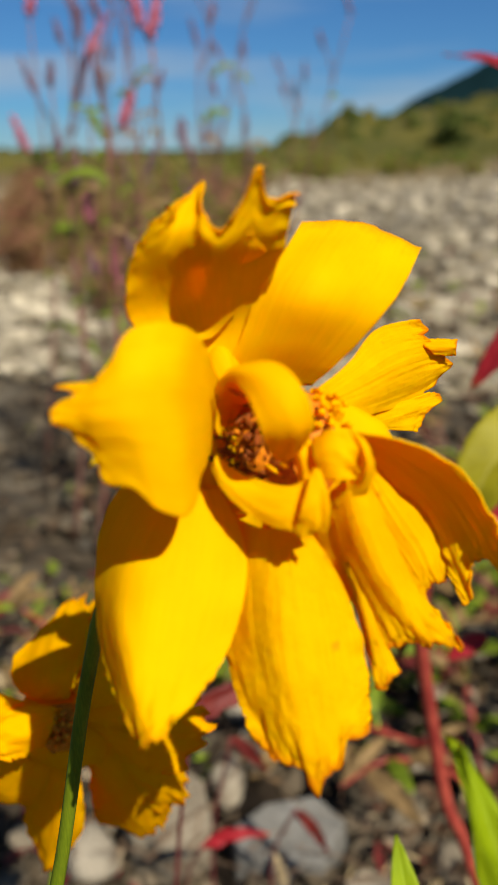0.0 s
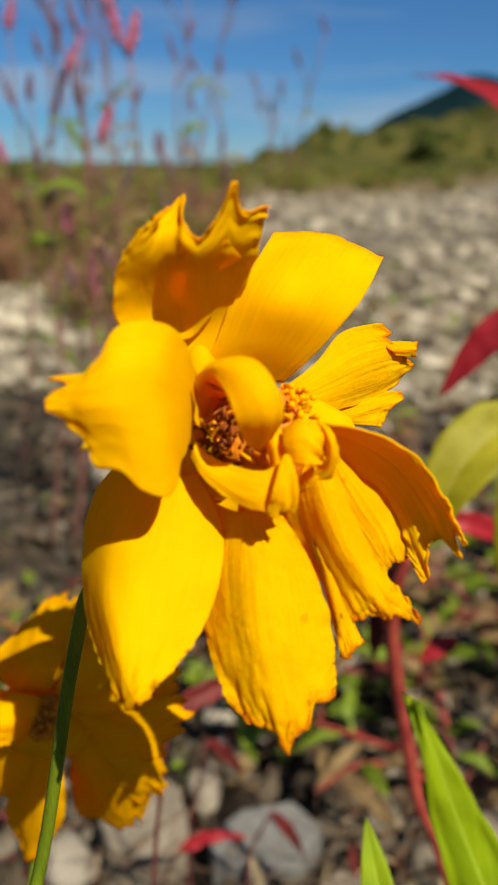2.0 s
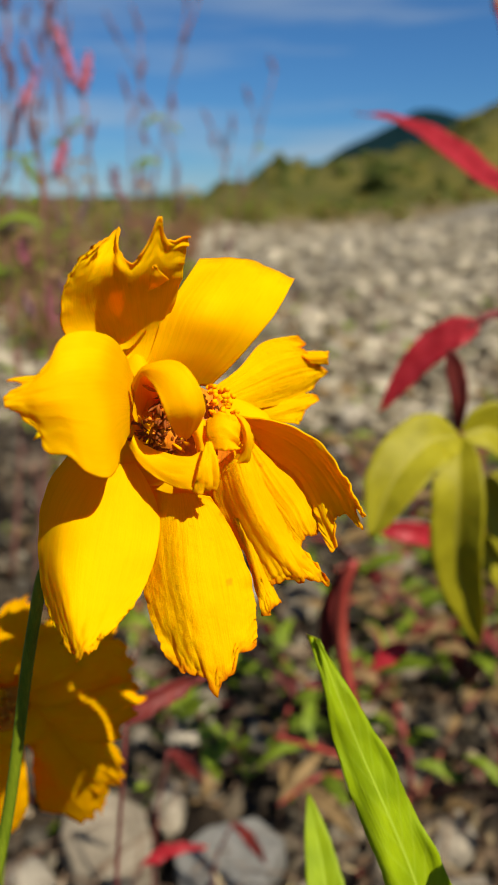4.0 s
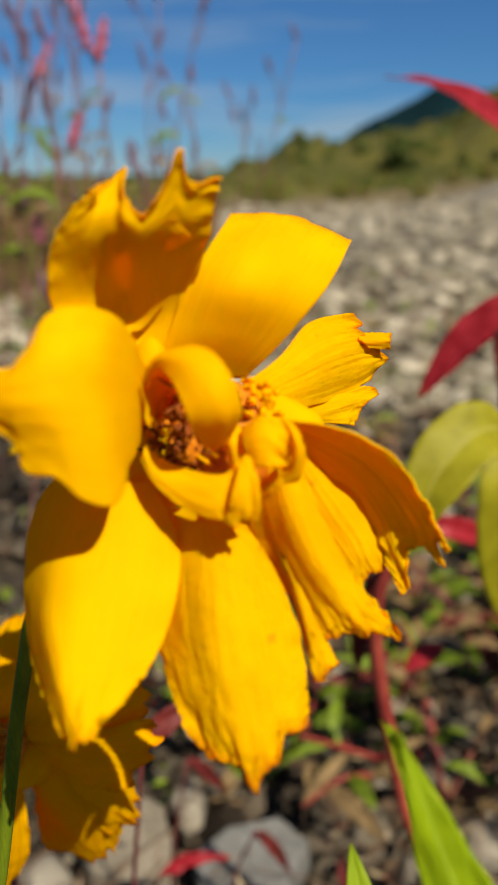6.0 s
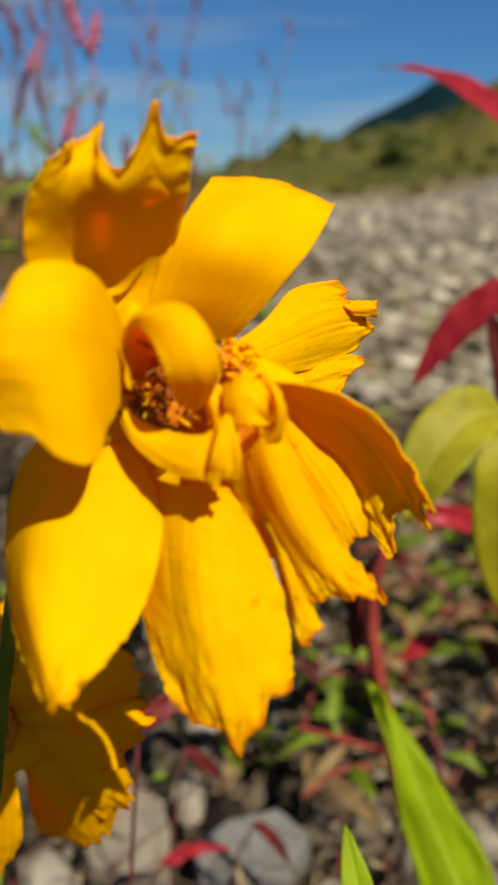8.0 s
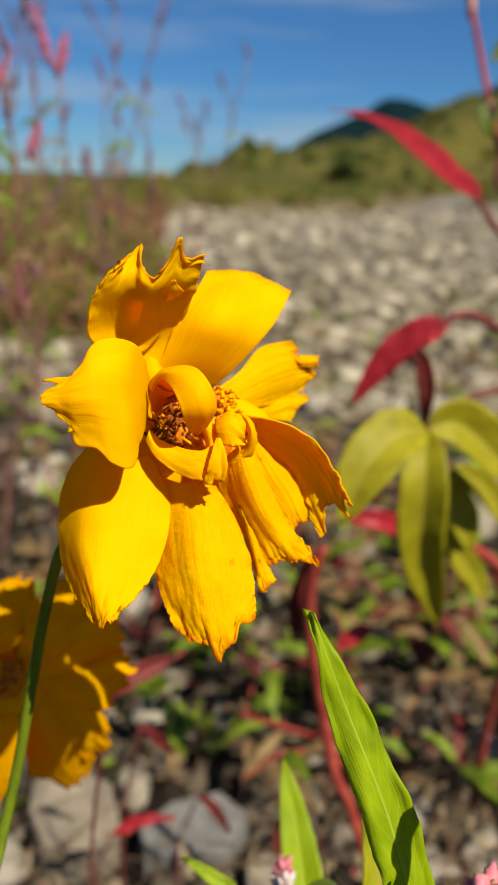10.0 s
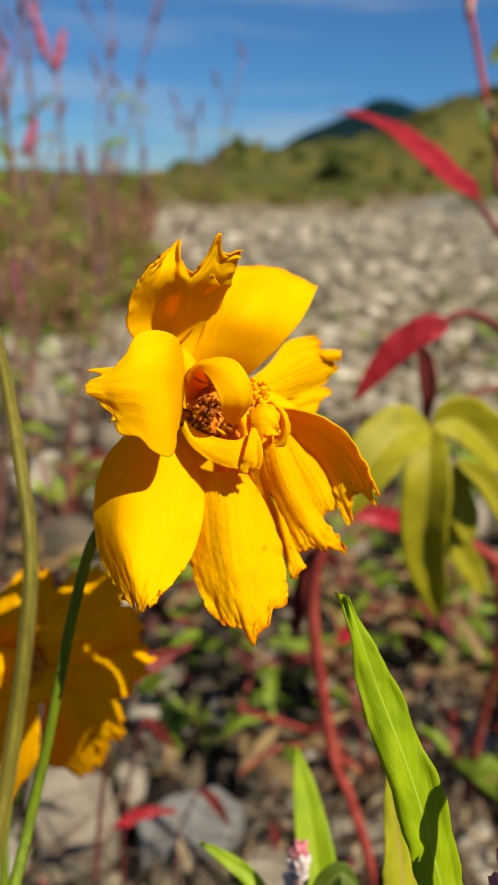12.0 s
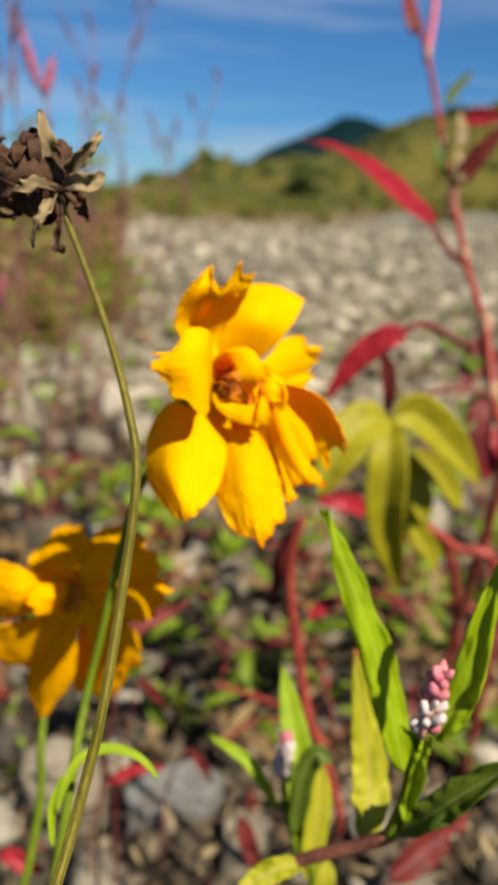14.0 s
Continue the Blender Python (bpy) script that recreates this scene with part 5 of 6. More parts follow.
def red_stalks():
    plant = thing("knotweed", (0.06, 0.24, 0.0), "bare crimson knotweed stalks rising from the gravel", "plant", "knotweed plants")
    def add_stem(pts, rad):
        part("stem", tube(pts, rad, 10), STEM_RED, plant, "crimson stalk")

    add_stem(((0.0297, 0.1529, 0.2558), (0.0265, 0.1540, 0.2425), (0.0272, 0.1565, 0.2204), (0.0334, 0.1584, 0.1872), (0.0416, 0.1562, 0.1515), (0.0498, 0.1553, 0.1330), (0.0635, 0.1577, 0.0828), (0.06, 0.24, -0.01)), [0.0022, 0.0026, 0.0024, 0.0022])
    add_stem(((0.0880, 0.2270, 0.2394), (0.1024, 0.2225, 0.2272), (0.1245, 0.2270, 0.2112), (0.1528, 0.2287, 0.1873), (0.18, 0.29, -0.01)), [0.0024, 0.0030, 0.0032])
    add_stem(((0.0615, 0.2438, 0.2226), (0.0794, 0.2532, 0.2214), (0.1053, 0.2588, 0.2096), (0.1364, 0.2601, 0.1847), (0.2, 0.36, -0.01)), [0.0022, 0.0028, 0.003])
    for mat, wd, pts in (
        (LEAF_DARK, 0.0080, ((0.0301, 0.1555, 0.2542), (0.0257, 0.1617, 0.2402), (0.0223, 0.1625, 0.2255), (0.0215, 0.1623, 0.2081))),
        (LEAF_RED, 0.0100, ((0.0457, 0.2275, 0.2352), (0.0610, 0.2267, 0.2347), (0.0769, 0.2342, 0.2275), (0.0905, 0.2408, 0.2168))),
        (LEAF_RED, 0.0090, ((0.0641, 0.2289, 0.1756), (0.0548, 0.2277, 0.1705), (0.0472, 0.2260, 0.1639))),
    ):
        part("leaf", leaf(pts, wd, (0.1, -1, 0.4), 0.3, 0.45, 0.001, 0.0004, 18, 8, wd * 3000), mat, plant)


red_knotweed()
red_stalks()

# single red leaves on thin stalks, low over the stones
def add_red_leaf(mat, wd, pts, label):
    foot = Vector(pts[0])
    base = Vector((foot.x - 0.012, foot.y + 0.02, 0.0))
    base.z = ground_height(base.x, base.y)
    plant = thing("knotweed_shoot", base, label, "plant", "red knotweed shoots")
    part("stalk", tube([base - Vector((0, 0, 0.01)), base.lerp(foot, 0.55) + Vector((-0.006, 0.004, 0)), foot], [0.0009, 0.0008, 0.0006], 7), STEM_MAROON, plant)
    part("leaf", leaf(pts, wd * 0.72, (0.2, -0.7, 0.8), 0.5, 0.45, 0.003, 0.0004, 20, 8, wd * 4000, 0.9), mat, plant, "crimson leaf")


add_red_leaf(LEAF_DARK, 0.0090, ((-0.0393, 0.0978, 0.2280), (-0.0307, 0.1042, 0.2329), (-0.0165, 0.1145, 0.2342)), "crimson knotweed leaf leaning over the stones")
add_red_leaf(LEAF_RED, 0.0080, ((-0.0558, 0.1718, 0.0941), (-0.0424, 0.1754, 0.1008), (-0.0273, 0.1778, 0.1007)), "bright red leaf low over the gravel")
add_red_leaf(LEAF_DARK, 0.0070, ((-0.0409, 0.1660, 0.1613), (-0.0342, 0.1685, 0.1534), (-0.0268, 0.1701, 0.1427)), "small crimson leaf near the ground")
add_red_leaf(LEAF_DARK, 0.0070, ((-0.0168, 0.1888, 0.1037), (-0.0089, 0.1905, 0.0934), (-0.0011, 0.1907, 0.0785)), "small crimson leaf near the ground")
add_red_leaf(LEAF_RED, 0.0100, ((-0.0875, 0.0947, 0.1281), (-0.0794, 0.0938, 0.1264), (-0.0700, 0.0920, 0.1220)), "orange-red leaf among the stones")
add_red_leaf(LEAF_DARK, 0.0110, ((0.0100, 0.1206, 0.1242), (0.0143, 0.1175, 0.1149), (0.0206, 0.1129, 0.1009)), "dark red withered leaf near the ground")
add_red_leaf(LEAF_DARK, 0.0180, ((0.0594, 0.0568, 0.1615), (0.0755, 0.0685, 0.1676), (0.0929, 0.0792, 0.1707)), "red leaf under the green knotweed")

# ---- knotweeds further off, against the sky ----
def spike_plant(base, tip, bend, spikes, rose, seed, label):
    rnd = random.Random(seed)
    base, tip = Vector(base), Vector(tip)
    plant = thing("knotweed", base, label, "plant", "knotweed plants")
    mid = base.lerp(tip, 0.5) + Vector((bend, 0, 0))
    part("stem", tube([base - Vector((0, 0, 0.01)), mid, tip], [0.0022, 0.0015, 0.0008], 8), STALK_FAR, plant)
    for k in range(spikes):
        u = 1.0 if k == 0 else rnd.uniform(0.45, 0.95)
        p = crom([base, mid, tip], u)
        d = Vector((rnd.uniform(-0.5, 0.5), rnd.uniform(-0.3, 0.3), 1.0)).normalized()
        q = p if k == 0 else p + d * rnd.uniform(0.03, 0.07)
        if k:
            part("side_branch", tube([p, p.lerp(q, 0.5) + Vector((0.004, 0, 0)), q], [0.0012, 0.0010, 0.0008], 6), STALK_FAR, plant)
        bm = bmesh.new()
        ln = rnd.uniform(0.022, 0.045) * (1.2 if rose else 0.8)
        for i in range(16):
            f = i / 15
            s = 0.0036 * (1 - 0.6 * abs(f - 0.35)) * (1.0 if rose else 0.6)
            a = i * 2.4
            lump(bm, q + d * (f * ln) + Vector((math.cos(a), math.sin(a), 0)) * s * 0.8, (s, s, s * 1.3), i + seed, 1, 0.4)
        part("flower_spike", bm, SPIKE_FAR if rose else SPIKE_DULL, plant, "rose-pink flower spike" if rose else "")
    for k in range(5):
        u = rnd.uniform(0.3, 0.85)
        p = crom([base, mid, tip], u)
        a = rnd.uniform(0, 6.28)
        out = Vector((math.cos(a), math.sin(a) * 0.7, rnd.uniform(-0.2, 0.6)))
        ln = rnd.uniform(0.025, 0.05)
        part("leaf", leaf([p, p + out * ln * 0.5 + Vector((0, 0, 0.01)), p + out * ln], ln * 0.2, (0, -0.6, 0.8), 0.2, 0.45, 0.001, 0.0004, 10, 4, k), rnd.choice((SHRUB_LEAF, WEED, WEED)), plant)


LEAF_RUST = leafy("leaf_rust", (0.16, 0.06, 0.035), (0.34, 0.16, 0.09), (0.32, 0.13, 0.06), 0.3, 8.0, rough=0.7)
SHRUB_LEAF = leafy("leaf_brown", (0.12, 0.072, 0.028), (0.30, 0.195, 0.080), (0.28, 0.16, 0.05), 0.3, 8.0, rough=0.7)
def add_slender_plant(tip, bend, spikes, rose, shift):
    x, y, z = tip
    spike_plant((x + shift, y + 0.03, ground_height(x + shift, y + 0.03)), tip, bend, spikes, rose, int(abs(x * 977 + z * 331)), "slender knotweed with rose-pink flower spikes" if rose else "thin withered knotweed with dull purple seed spikes")


add_slender_plant((-0.1843, 0.6097, 0.4712), 0.02, 2, True, -0.02)
add_slender_plant((-0.2623, 0.6637, 0.4584), 0.01, 2, True, -0.03)
add_slender_plant((-0.2124, 0.6081, 0.4023), -0.01, 2, True, 0.0)
add_slender_plant((-0.2837, 0.8544, 0.6091), 0.03, 5, False, -0.05)
add_slender_plant((-0.1426, 0.9591, 0.6142), -0.02, 5, False, -0.10)
add_slender_plant((-0.1572, 0.9216, 0.4933), 0.02, 4, False, -0.06)
add_slender_plant((-0.0354, 1.0531, 0.5564), 0.03, 4, False, -0.22)
add_slender_plant((-0.0968, 1.0786, 0.4806), 0.02, 4, False, -0.14)
add_slender_plant((-0.3282, 0.8848, 0.5805), 0.02, 5, False, -0.02)
add_slender_plant((-0.3532, 0.7593, 0.5165), 0.02, 2, True, -0.05)
add_slender_plant((-0.2966, 1.2062, 0.4253), 0.02, 5, False, -0.02)
add_slender_plant((-0.2641, 1.2556, 0.4087), 0.02, 5, False, -0.02)
add_slender_plant((-0.2390, 0.7056, 0.5476), 0.02, 5, False, -0.04)
add_slender_plant((-0.2153, 0.5688, 0.4808), 0.02, 6, False, -0.05)
add_slender_plant((-0.2670, 0.6702, 0.5501), -0.02, 6, False, -0.02)
add_slender_plant((-0.1882, 0.8140, 0.4898), 0.02, 6, False, -0.07)
add_slender_plant((-0.2682, 0.5933, 0.4345), 0.02, 6, False, -0.03)
add_slender_plant((-0.1952, 0.9241, 0.5812), 0.02, 5, False, -0.08)


# ---- withered brush behind the flowers ----
def brush_clump(x, y, size, mats, seed, label):
    rnd = random.Random(seed)
    z = ground_height(x, y)
    plant = thing("brush", (x, y, z), label, "bush", "withered brush")
    for mat in mats:
        bm = bmesh.new()
        for k in range(40):
            a, u = rnd.uniform(0, 6.28), rnd.random()
            p = Vector((x + size * 0.5 * u * math.cos(a), y + size * 0.5 * u * math.sin(a), z))
            top = p + Vector((rnd.uniform(-0.3, 0.3), rnd.uniform(-0.3, 0.3), rnd.uniform(0.45, 1.0))) * size
            for i in range(9):
                f = rnd.uniform(0.1, 1.0)
                c = p.lerp(top, f)
                d = Vector((rnd.uniform(-1, 1), rnd.uniform(-1, 1), rnd.uniform(-0.5, 0.8))).normalized()
                sd = d.cross(Vector((rnd.uniform(-1, 1), rnd.uniform(-1, 1), 0.3))).normalized()
                ln = size * rnd.uniform(0.08, 0.18)
                up = d.cross(sd) * ln * 0.06
                vs = [bm.verts.new(c + q) for q in (Vector(), d * ln * 0.45 + sd * ln * 0.16 + up, d * ln, d * ln * 0.45 - sd * ln * 0.16 + up)]
                bm.faces.new(vs)
            q = [bm.verts.new(p + Vector((0.004 * size, 0, 0))), bm.verts.new(p - Vector((0.004 * size, 0, 0))), bm.verts.new(p + Vector((0, 0.006 * size, 0))), bm.verts.new(top)]
            for t3 in ((0, 1, 3), (1, 2, 3), (2, 0, 3)):
                bm.faces.new([q[i] for i in t3])
        part("foliage", bm, mat, plant, smooth=False)


rnd = random.Random(77)
for k in range(62):
    y = 2.5 + 11 * rnd.random() ** 1.4
    x = -y * rnd.uniform(0.13, 0.46) - 0.10
    brush_clump(x, y, rnd.uniform(0.16, 0.32) * (0.8 + 0.06 * y), (SHRUB_LEAF, WEED) if rnd.random() < 0.45 else (SHRUB_LEAF, LEAF_RUST), k, "brown and reddish withered brush on the gravel")
for k in range(11):
    y = rnd.uniform(1.65, 2.6)
    brush_clump(-y * rnd.uniform(0.17, 0.36), y, rnd.uniform(0.13, 0.21), (LEAF_RUST, WEED) if k % 3 else (SHRUB_LEAF, LEAF_RUST), 300 + k, "low reddish brown withered brush among the stones")
for k in range(26):
    x, y = rnd.uniform(-14, 16), rnd.uniform(18, 38)
    brush_clump(x, y, rnd.uniform(0.4, 1.0), (SHRUB_LEAF, WEED), 100 + k, "dry grassy shrub at the edge of the gravel bar")


# ---- little weeds among the stones ----
def weed(x, y, size, mat, seed, label):
    rnd = random.Random(seed)
    z = ground_height(x, y)
    plant = thing("weed", (x, y, z), label, "plant", "weeds among the stones")
    for k in range(rnd.randint(4, 8)):
        a = rnd.uniform(0, 6.28)
        out = Vector((math.cos(a), math.sin(a), rnd.uniform(0.4, 1.6))).normalized()
        p = Vector((x, y, z + 0.004))
        part("leaf", leaf([p, p + out * size * 0.5, p + out * size + Vector((0, 0, -size * 0.1))], size * rnd.uniform(0.14, 0.26), (0, -0.5, 0.9), 0.2, 0.5, 0.001, 0.0004, 8, 4, k), mat, plant)


for k in range(120):
    y = 0.30 + 2.2 * rnd.random() ** 1.5
    x = rnd.uniform(-0.32, 0.36) * (0.35 + y)
    mat, label = rnd.choice(((WEED, "small green weed among the stones"), (SHRUB_LEAF, "dry brown seedling among the stones"), (WEED, "small green weed among the stones"), (SHRUB_LEAF, "dry brown seedling among the stones")))
    weed(x, y, rnd.uniform(0.014, 0.036) * (0.8 + 0.5 * y), mat, 300 + k, label)


# taller green tufts standing out between the stones
for x, y, size in ((-0.228, 0.745, 0.050), (-0.209, 0.807, 0.045), (-0.153, 0.794, 0.050), (-0.087, 0.717, 0.050), (-0.069, 0.654, 0.045), (0.001, 0.610, 0.040), (0.322, 0.904, 0.045), (0.256, 0.539, 0.045), (0.211, 0.553, 0.035), (-0.047, 0.333, 0.035), (0.117, 0.682, 0.030), (0.037, 0.779, 0.030)):
    weed(x, y, size * (0.75 + 0.45 * y), WEED_BRIGHT, int(1000 * abs(x) + 300 * y), "upright bright green tuft among the stones")
    weed(x + 0.012, y + 0.02, size * (0.6 + 0.4 * y), WEED, int(1000 * abs(x) + 500 * y), "small green weed among the stones")


# ---- low creeping knotweed over the stones ----
def creeper(x, y, reach, stems, seed, label):
    r = random.Random(seed)
    base = Vector((x, y, ground_height(x, y)))
    plant = thing("knotweed", base, label, "plant", "knotweed plants")
    for k in range(stems):
        a = r.uniform(0, 6.28)
        d = Vector((math.cos(a), math.sin(a), 0)) * reach * r.uniform(0.5, 1.0)
        h = r.uniform(0.03, 0.09)
        pts = [base, base + d * 0.3 + Vector((0, 0, h * 0.6)), base + d * 0.7 + Vector((0, 0, h)), base + d + Vector((0, 0, h * r.uniform(0.5, 1.3)))]
        part("stem", tube(pts, [0.0020, 0.0016, 0.0010], 7), r.choice((STEM_RED, STEM_DARK, STEM_MAROON)), plant)
        for i in range(6):
            p = crom(pts, r.uniform(0.35, 1.0))
            b = r.uniform(0, 6.28)
            out = Vector((math.cos(b), math.sin(b), r.uniform(-0.3, 0.6)))
            ln = r.uniform(0.018, 0.042)
            part("leaf", leaf([p, p + out * ln * 0.5 + Vector((0, 0, 0.004)), p + out * ln], ln * r.uniform(0.2, 0.32), (0, -0.6, 0.8), 0.3, 0.45, 0.002, 0.0004, 10, 4, k + i * 3.0, 0.6), r.choice((LEAF_DARK, SHRUB_LEAF, SHRUB_LEAF, WEED, WEED, WEED)), plant)


for x, y, reach, stems, seed in ((0.215, 0.36, 0.12, 11, 1), (0.27, 0.52, 0.15, 11, 2), (0.15, 0.44, 0.09, 7, 3), (0.20, 0.70, 0.15, 9, 4), (0.10, 0.56, 0.09, 6, 5), (0.33, 0.95, 0.2, 9, 8), (0.02, 0.40, 0.10, 6, 11), (-0.09, 0.47, 0.11, 6, 12), (-0.17, 0.36, 0.09, 5, 13), (0.09, 0.31, 0.10, 7, 14), (-0.02, 0.66, 0.13, 6, 15), (-0.22, 0.72, 0.14, 6, 16), (0.12, 0.86, 0.15, 6, 17)):
    creeper(x, y, reach, stems, seed, "low creeping knotweed with red stems and withered leaves")


# ---- stones ----
def chipped(dirs, seed, cuts, rough=0.10):
    """Worn angular stone: directions cut back by a handful of planes, edges softened, a little noise."""
    g = random.Random(seed)
    planes = [(Vector((g.gauss(0, 1), g.gauss(0, 1), g.gauss(0, 1))).normalized(), g.uniform(0.50, 0.95)) for _ in range(cuts)]
    out = []
    for d in dirs:
        inv = sum(max(0.0, d.dot(nv) / h) ** 26 for nv, h in planes) + 0.92 ** 26
        r = inv ** (-1 / 26) * (1 + rough * noise.noise(d * 2.6 + Vector((seed, 0, 0))))
        out.append(Vector((d.x * r, d.y * r * 0.8, d.z * r * 0.58)))
    return out


def stone_mesh(seed, sub, mat):
    bm = bmesh.new()
    bmesh.ops.create_icosphere(bm, subdivisions=sub, radius=1.0)
    for v, co in zip(bm.verts, chipped([v.co.normalized() for v in bm.verts], seed, 11)):
        v.co = co
    me = bpy.data.meshes.new("stone")
    bm.to_mesh(me)
    bm.free()
    me.materials.append(mat)
    for poly in me.polygons:
        poly.use_smooth = True
    return me


STONES = [stone_mesh(7 * k + 1, 3, (STONE, STONE_PALE, STONE_DARK, STONE, STONE_PALE, STONE_PALE, STONE_DARK, STONE)[k % 8]) for k in range(24)]
placed = []


def put_stone(x, y, size, seed, lift=0.25):
    ob = new("stone", STONES[seed % len(STONES)])
    r = random.Random(seed)
    ob.matrix_basis = Matrix.Translation((x, y, ground_height(x, y) + size * lift - 0.008)) @ Euler((r.uniform(-0.4, 0.4), r.uniform(-0.4, 0.4), r.uniform(0, 6.28))).to_matrix().to_4x4() @ Matrix.Diagonal((size, size, size * r.uniform(0.8, 1.2), 1))
    ob.parent = ground
    placed.append((x, y, size))


def slab(x, y, wide, deep, high, turn, seed, mat):
    """A flat, broken-edged slab of rock."""
    g = random.Random(seed)
    corners = 7
    angles = [2 * math.pi * (k + g.uniform(-0.25, 0.25)) / corners for k in range(corners)]
    bm = bmesh.new()
    low, top = [], []
    for a in angles:
        r = g.uniform(0.82, 1.08)
        low.append(bm.verts.new((math.cos(a) * r * wide * 1.06, math.sin(a) * r * deep * 1.06, -0.012)))
        top.append(bm.verts.new((math.cos(a) * r * wide, math.sin(a) * r * deep, high * g.uniform(0.85, 1.1))))
    bm.faces.new(top)
    bm.faces.new(low[::-1])
    for k in range(corners):
        bm.faces.new((low[k], low[(k + 1) % corners], top[(k + 1) % corners], top[k]))
    bmesh.ops.bevel(bm, geom=bm.edges[:], offset=high * 0.09, segments=2, profile=0.5, affect="EDGES")
    for v in bm.verts:
        v.co += Vector((1, 1, 1)) * 0.0012 * noise.noise(v.co * 90 + Vector((seed, 0, 0)))
    me = bpy.data.meshes.new("stone")
    bm.to_mesh(me)
    bm.free()
    me.materials.append(mat)
    ob = new("stone", me)
    ob.matrix_basis = Matrix.Translation((x, y, ground_height(x, y) - 0.004)) @ Euler((0.10, -0.05, turn)).to_matrix().to_4x4()
    ob.parent = ground
    placed.append((x, y, max(wide, deep)))


slab(-0.026, 0.258, 0.036, 0.024, 0.016, 0.2, 5, STONE_GREY)
slab(0.020, 0.222, 0.020, 0.016, 0.016, 1.1, 9, STONE)
slab(-0.100, 0.262, 0.026, 0.036, 0.026, 0.8, 12, STONE)
# the larger stones in the foreground: place, size, shape
def add_stone(x, y, s, k):
    put_stone(x, y, s, k, 0.42)


add_stone(0.026, 0.428, 0.022, 9)
add_stone(-0.036, 0.600, 0.026, 1)
add_stone(-0.045, 0.480, 0.020, 4)
add_stone(-0.205, 0.640, 0.050, 0)
add_stone(0.096, 0.334, 0.026, 8)
add_stone(0.070, 0.255, 0.024, 11)
add_stone(0.199, 0.300, 0.030, 13)
add_stone(0.179, 0.340, 0.024, 5)
add_stone(-0.014, 0.376, 0.016, 17)
add_stone(-0.165, 0.420, 0.030, 5)
add_stone(-0.070, 0.385, 0.022, 12)
add_stone(0.150, 0.250, 0.022, 1)
add_stone(0.10, 0.47, 0.03, 16)
add_stone(-0.11, 0.53, 0.03, 21)
add_stone(0.19, 0.52, 0.034, 9)
add_stone(-0.02, 0.72, 0.035, 8)
add_stone(0.11, 0.66, 0.032, 17)
add_stone(-0.28, 0.82, 0.05, 1)
add_stone(-0.20, 0.96, 0.045, 5)
add_stone(-0.34, 1.10, 0.06, 9)
add_stone(-0.14, 1.06, 0.05, 1)
add_stone(-0.31, 1.36, 0.07, 5)
add_stone(-0.12, 0.78, 0.035, 17)
add_stone(-0.22, 1.25, 0.05, 13)
add_stone(-0.15, 0.66, 0.03, 21)
add_stone(-0.42, 1.30, 0.06, 1)
add_stone(0.26, 0.76, 0.05, 13)
tries = 0
while len(placed) < 290 and tries < 9000:
    tries += 1
    y = 0.18 + 1.1 * rnd.random() ** 1.2
    x = rnd.uniform(-0.42, 0.46) * (0.30 + 0.75 * y)
    s = (0.007 + 0.022 * rnd.random() ** 2.2) * (0.8 + 0.5 * y)
    if all((x - a) ** 2 + (y - b) ** 2 > (0.80 * (s + c)) ** 2 for a, b, c in placed):
        put_stone(x, y, s, 20 + tries, 0.38)


def build_gravel():
    """The rest of the gravel: pebbles between the stones and the field behind them."""
    base = bmesh.new()
    bmesh.ops.create_icosphere(base, subdivisions=1, radius=1.0)
    co = [v.co.copy() for v in base.verts]
    tri = [[v.index for v in fc.verts] for fc in base.faces]
    base.free()
    kinds = [chipped(co, 50 + k, 8, 0.15) for k in range(14)]
    for name, mat, count, label in (("gravel", PEBBLE, 7700, "loose grey and beige pebbles between the stones, darkened for gap shade"), ("gravel", PEBBLE_FAR, 19000, "pale grey and beige stones of the river bar")):
        verts, faces = [], []
        g = random.Random(count)
        for k in range(count):
            if mat is PEBBLE:
                y = 0.10 + 1.5 * g.random() ** 1.1
                x, s = g.uniform(-0.5, 0.55) * (0.3 + 0.75 * y), 0.0025 + 0.010 * g.random() ** 2.5
                if k > 4200:
                    x, y, s = g.uniform(-1.6, 1.6), g.uniform(-1.3, 1.6), 0.005 + 0.020 * g.random() ** 2.5
                sink = -0.010 + s * 0.25
            else:
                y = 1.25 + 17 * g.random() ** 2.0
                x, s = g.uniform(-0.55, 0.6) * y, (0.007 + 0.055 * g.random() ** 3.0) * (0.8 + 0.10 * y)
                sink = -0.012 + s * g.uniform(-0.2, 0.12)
            if x + 0.10 * y < -0.25 and y > 2.6 and g.random() < 0.75:
                continue
            z = ground_height(x, y) + sink
            e = Euler((g.uniform(-0.5, 0.5), g.uniform(-0.5, 0.5), g.uniform(0, 6.28))).to_matrix()
            n0 = len(verts)
            wide = Vector((g.uniform(0.8, 1.5), g.uniform(0.8, 1.3), g.uniform(0.7, 1.1)))
            verts += [Vector((x, y, z)) + e @ (Vector((d.x * wide.x, d.y * wide.y, d.z * wide.z)) * s) for d in kinds[k % len(kinds)]]
            faces += [[n0 + i for i in t3] for t3 in tri]
        me = bpy.data.meshes.new(name)
        me.from_pydata(verts, [], faces)
        me.materials.append(mat)
        tagged(new(name, me), label, "gravel", kind="stuff")


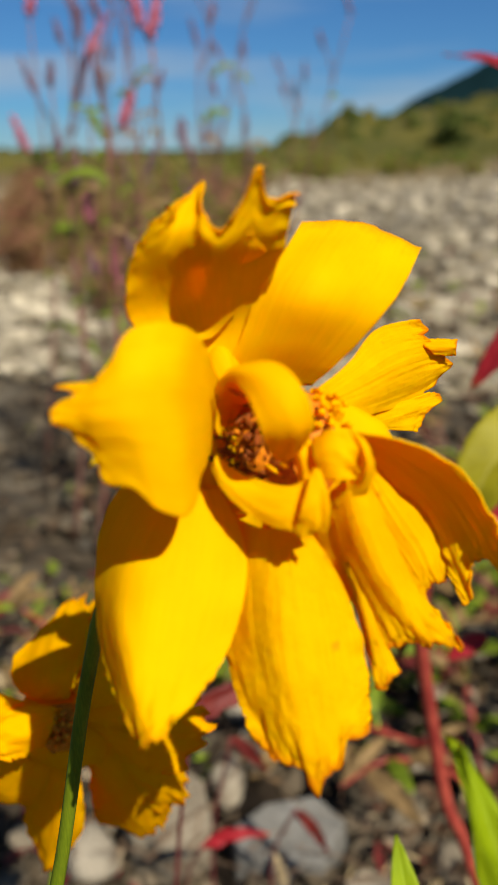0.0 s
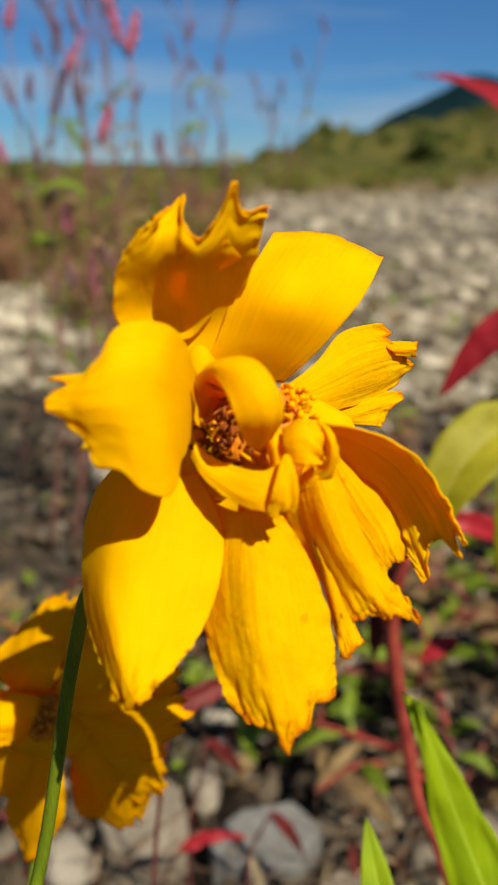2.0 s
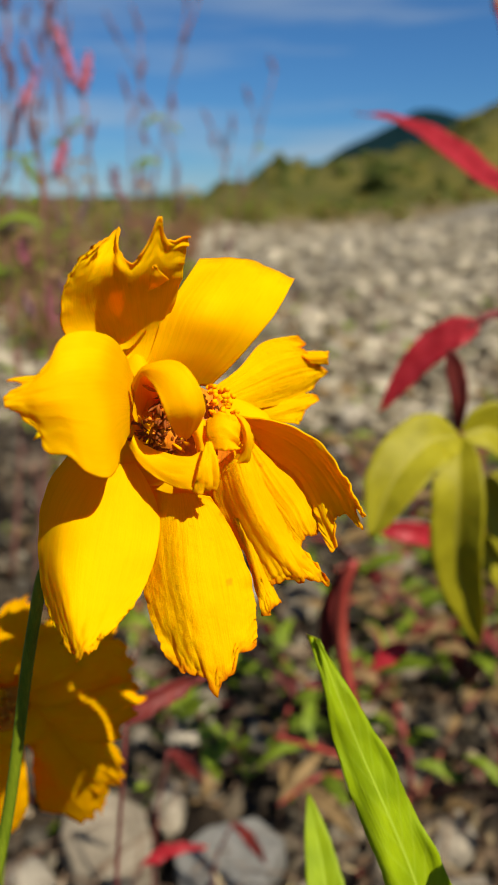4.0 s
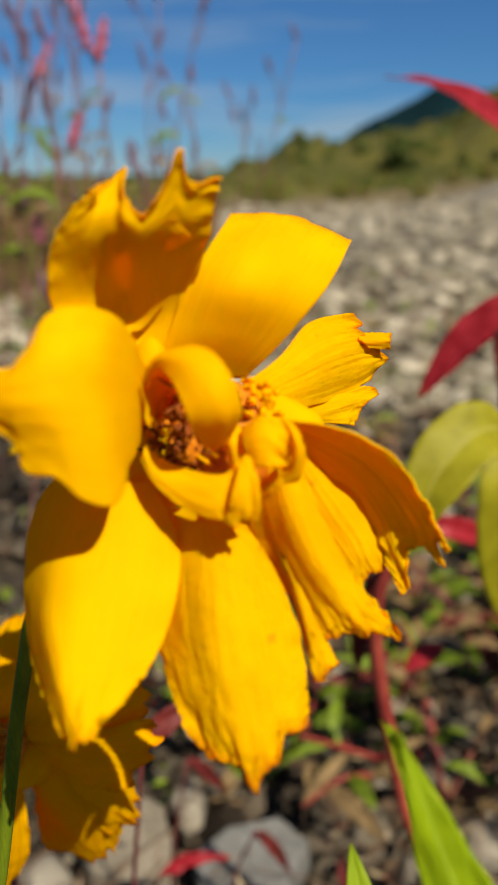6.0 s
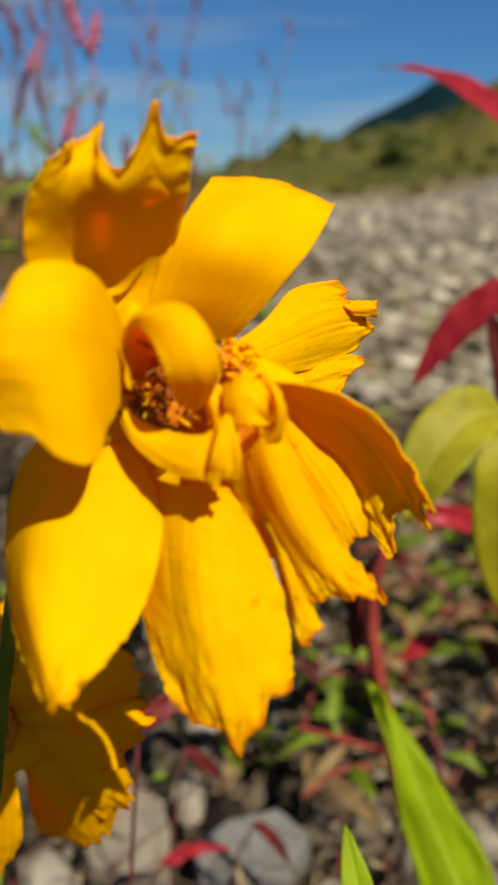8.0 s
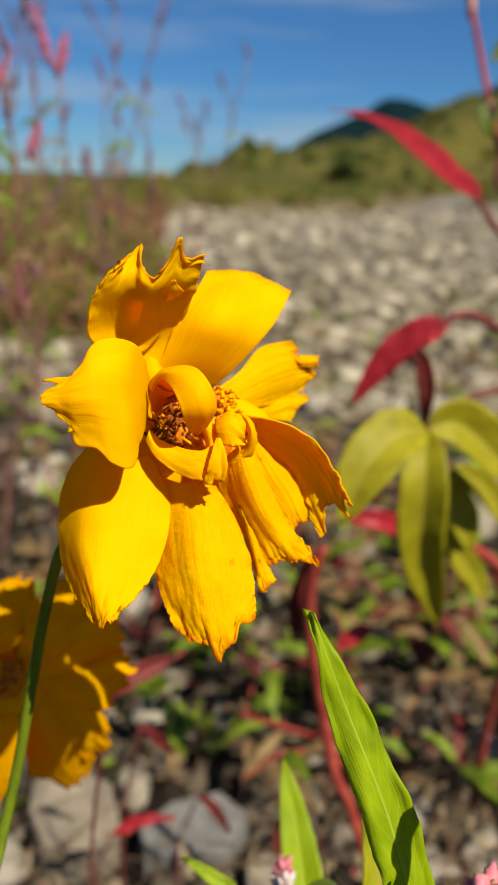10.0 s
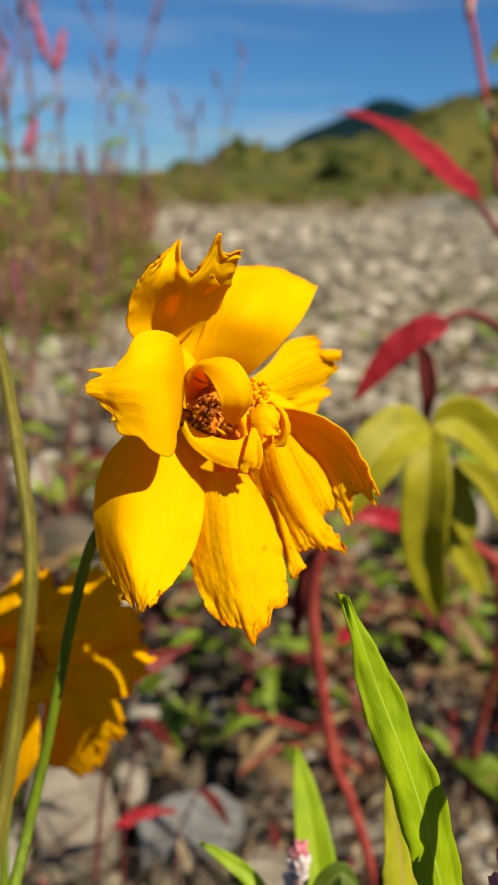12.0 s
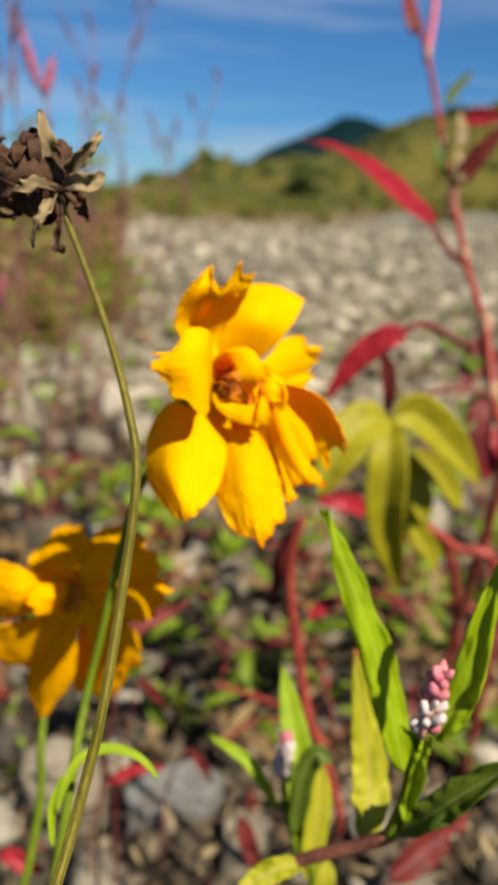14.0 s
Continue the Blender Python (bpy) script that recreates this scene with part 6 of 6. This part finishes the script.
def per_island(mat, bright):
    """Every pebble its own tone."""
    n, l = mat.node_tree.nodes, mat.node_tree.links
    p = n["Principled BSDF"]
    src = p.inputs["Base Color"].links[0].from_socket
    geo = n.new("ShaderNodeNewGeometry")
    tone = ramp_node(n, [(0.0, (0.30, 0.26, 0.21)), (0.45, (0.70, 0.65, 0.56)), (0.78, (1.08, 1.04, 0.97)), (1.0, (bright, bright * 0.96, bright * 0.89))])
    l.new(geo.outputs["Random Per Island"], tone.inputs["Fac"])
    l.new(mixed(n, l, 1.0, src, tone.outputs["Color"], "MULTIPLY"), p.inputs["Base Color"])


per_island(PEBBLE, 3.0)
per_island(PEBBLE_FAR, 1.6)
build_gravel()


LITTER_BROWN = leafy("litter_brown", (0.030, 0.017, 0.009), (0.135, 0.082, 0.043), (0.10, 0.05, 0.02), 0.25, 8.0, rough=0.75)
STRAW = leafy("straw", (0.20, 0.14, 0.065), (0.46, 0.36, 0.20), (0.35, 0.25, 0.10), 0.25, 8.0, rough=0.75)


def build_litter():
    """Dead leaves, straw and seedlings lying thickly between the stones."""
    g = random.Random(41)
    # material, count, length, slimness, steepness, patchiness
    for mat, count, long, slim, steep, bare, name, label in (
        (LITTER_BROWN, 3600, 0.020, (0.10, 0.32), 0.7, 0.0, "plant_litter", "dry brown leaf litter between the stones"),
        (STRAW, 1300, 0.024, (0.05, 0.18), 0.6, -0.05, "plant_litter", "pale straw and bleached leaf scraps between the stones"),
        (LEAF_DARK, 500, 0.024, (0.10, 0.28), 0.8, 0.0, "plant_litter", "dark red leaf litter between the stones"),
        (WEED, 1500, 0.020, (0.12, 0.34), 1.4, 0.06, "seedlings", "tiny green seedlings between the stones"),
    ):
        bm = bmesh.new()
        lay = bm.loops.layers.uv.new("UVMap")
        for k in range(count):
            y = 0.2 + 3.2 * g.random() ** 1.7
            x = g.uniform(-0.5, 0.55) * (0.3 + 0.75 * y)
            if noise.noise(Vector((x * 4.4, y * 3.4, count * 0.01))) < bare:
                continue
            c = Vector((x, y, ground_height(x, y) + g.uniform(-0.004, 0.014)))
            a = g.uniform(0, 6.28)
            d = Vector((math.cos(a), math.sin(a), g.uniform(-0.1, steep))).normalized()
            sd = d.cross(Vector((g.uniform(-0.4, 0.4), g.uniform(-0.4, 0.4), 1))).normalized()
            up = sd.cross(d)
            ln = long * g.uniform(0.35, 1.15) * (0.7 + 0.5 * y)
            w = ln * g.uniform(*slim)
            pts = [c, c + d * ln * 0.5 + sd * w + up * w * 0.4, c + d * ln * 0.5, c + d * ln * 0.5 - sd * w + up * w * 0.4, c + d * ln + up * ln * 0.15]
            v = [bm.verts.new(q) for q in pts]
            for t3 in ((0, 2, 1), (0, 3, 2), (1, 2, 4), (2, 3, 4)):
                fc = bm.faces.new([v[i] for i in t3])
                for lp in fc.loops:
                    i = v.index(lp.vert)
                    lp[lay].uv = ((0.5, 0.0), (1.0, 0.5), (0.5, 0.5), (0.0, 0.5), (0.5, 0.9))[i]
        tagged(link_mesh(name, bm, mat), label, "litter", kind="stuff")


build_litter()


def build_twigs():
    g = random.Random(63)
    bm = bmesh.new()
    for k in range(1100):
        y = 0.22 + 2.6 * g.random() ** 1.6
        x = g.uniform(-0.5, 0.55) * (0.3 + 0.75 * y)
        a, ln, r = g.uniform(0, 6.28), g.uniform(0.015, 0.065) * (0.7 + 0.4 * y), g.uniform(0.0004, 0.0010) * (0.8 + 0.5 * y)
        z = ground_height(x, y) + g.uniform(0.004, 0.022)
        d = Vector((math.cos(a), math.sin(a), g.uniform(-0.1, 0.35)))
        p = Vector((x, y, z))
        ends = [p, p + d * ln * 0.5 + Vector((0, 0, g.uniform(0, 0.006))), p + d * ln]
        side = d.cross(Vector((0, 0, 1))).normalized()
        up = side.cross(d).normalized()
        rings = [[bm.verts.new(q + (side * math.cos(t) + up * math.sin(t)) * r * f) for t in (0, 2.1, 4.2)] for q, f in zip(ends, (1.0, 0.8, 0.4))]
        for lo, hi in zip(rings, rings[1:]):
            for i in range(3):
                bm.faces.new((lo[i], lo[(i + 1) % 3], hi[(i + 1) % 3], hi[i]))
    tagged(link_mesh("twigs", bm, TWIG), "thin dry brown twigs lying over the stones", "litter", kind="stuff")


TWIG = plain("twig", (0.06, 0.035, 0.02), (0.20, 0.13, 0.08), 60.0, 0.8)
build_twigs()
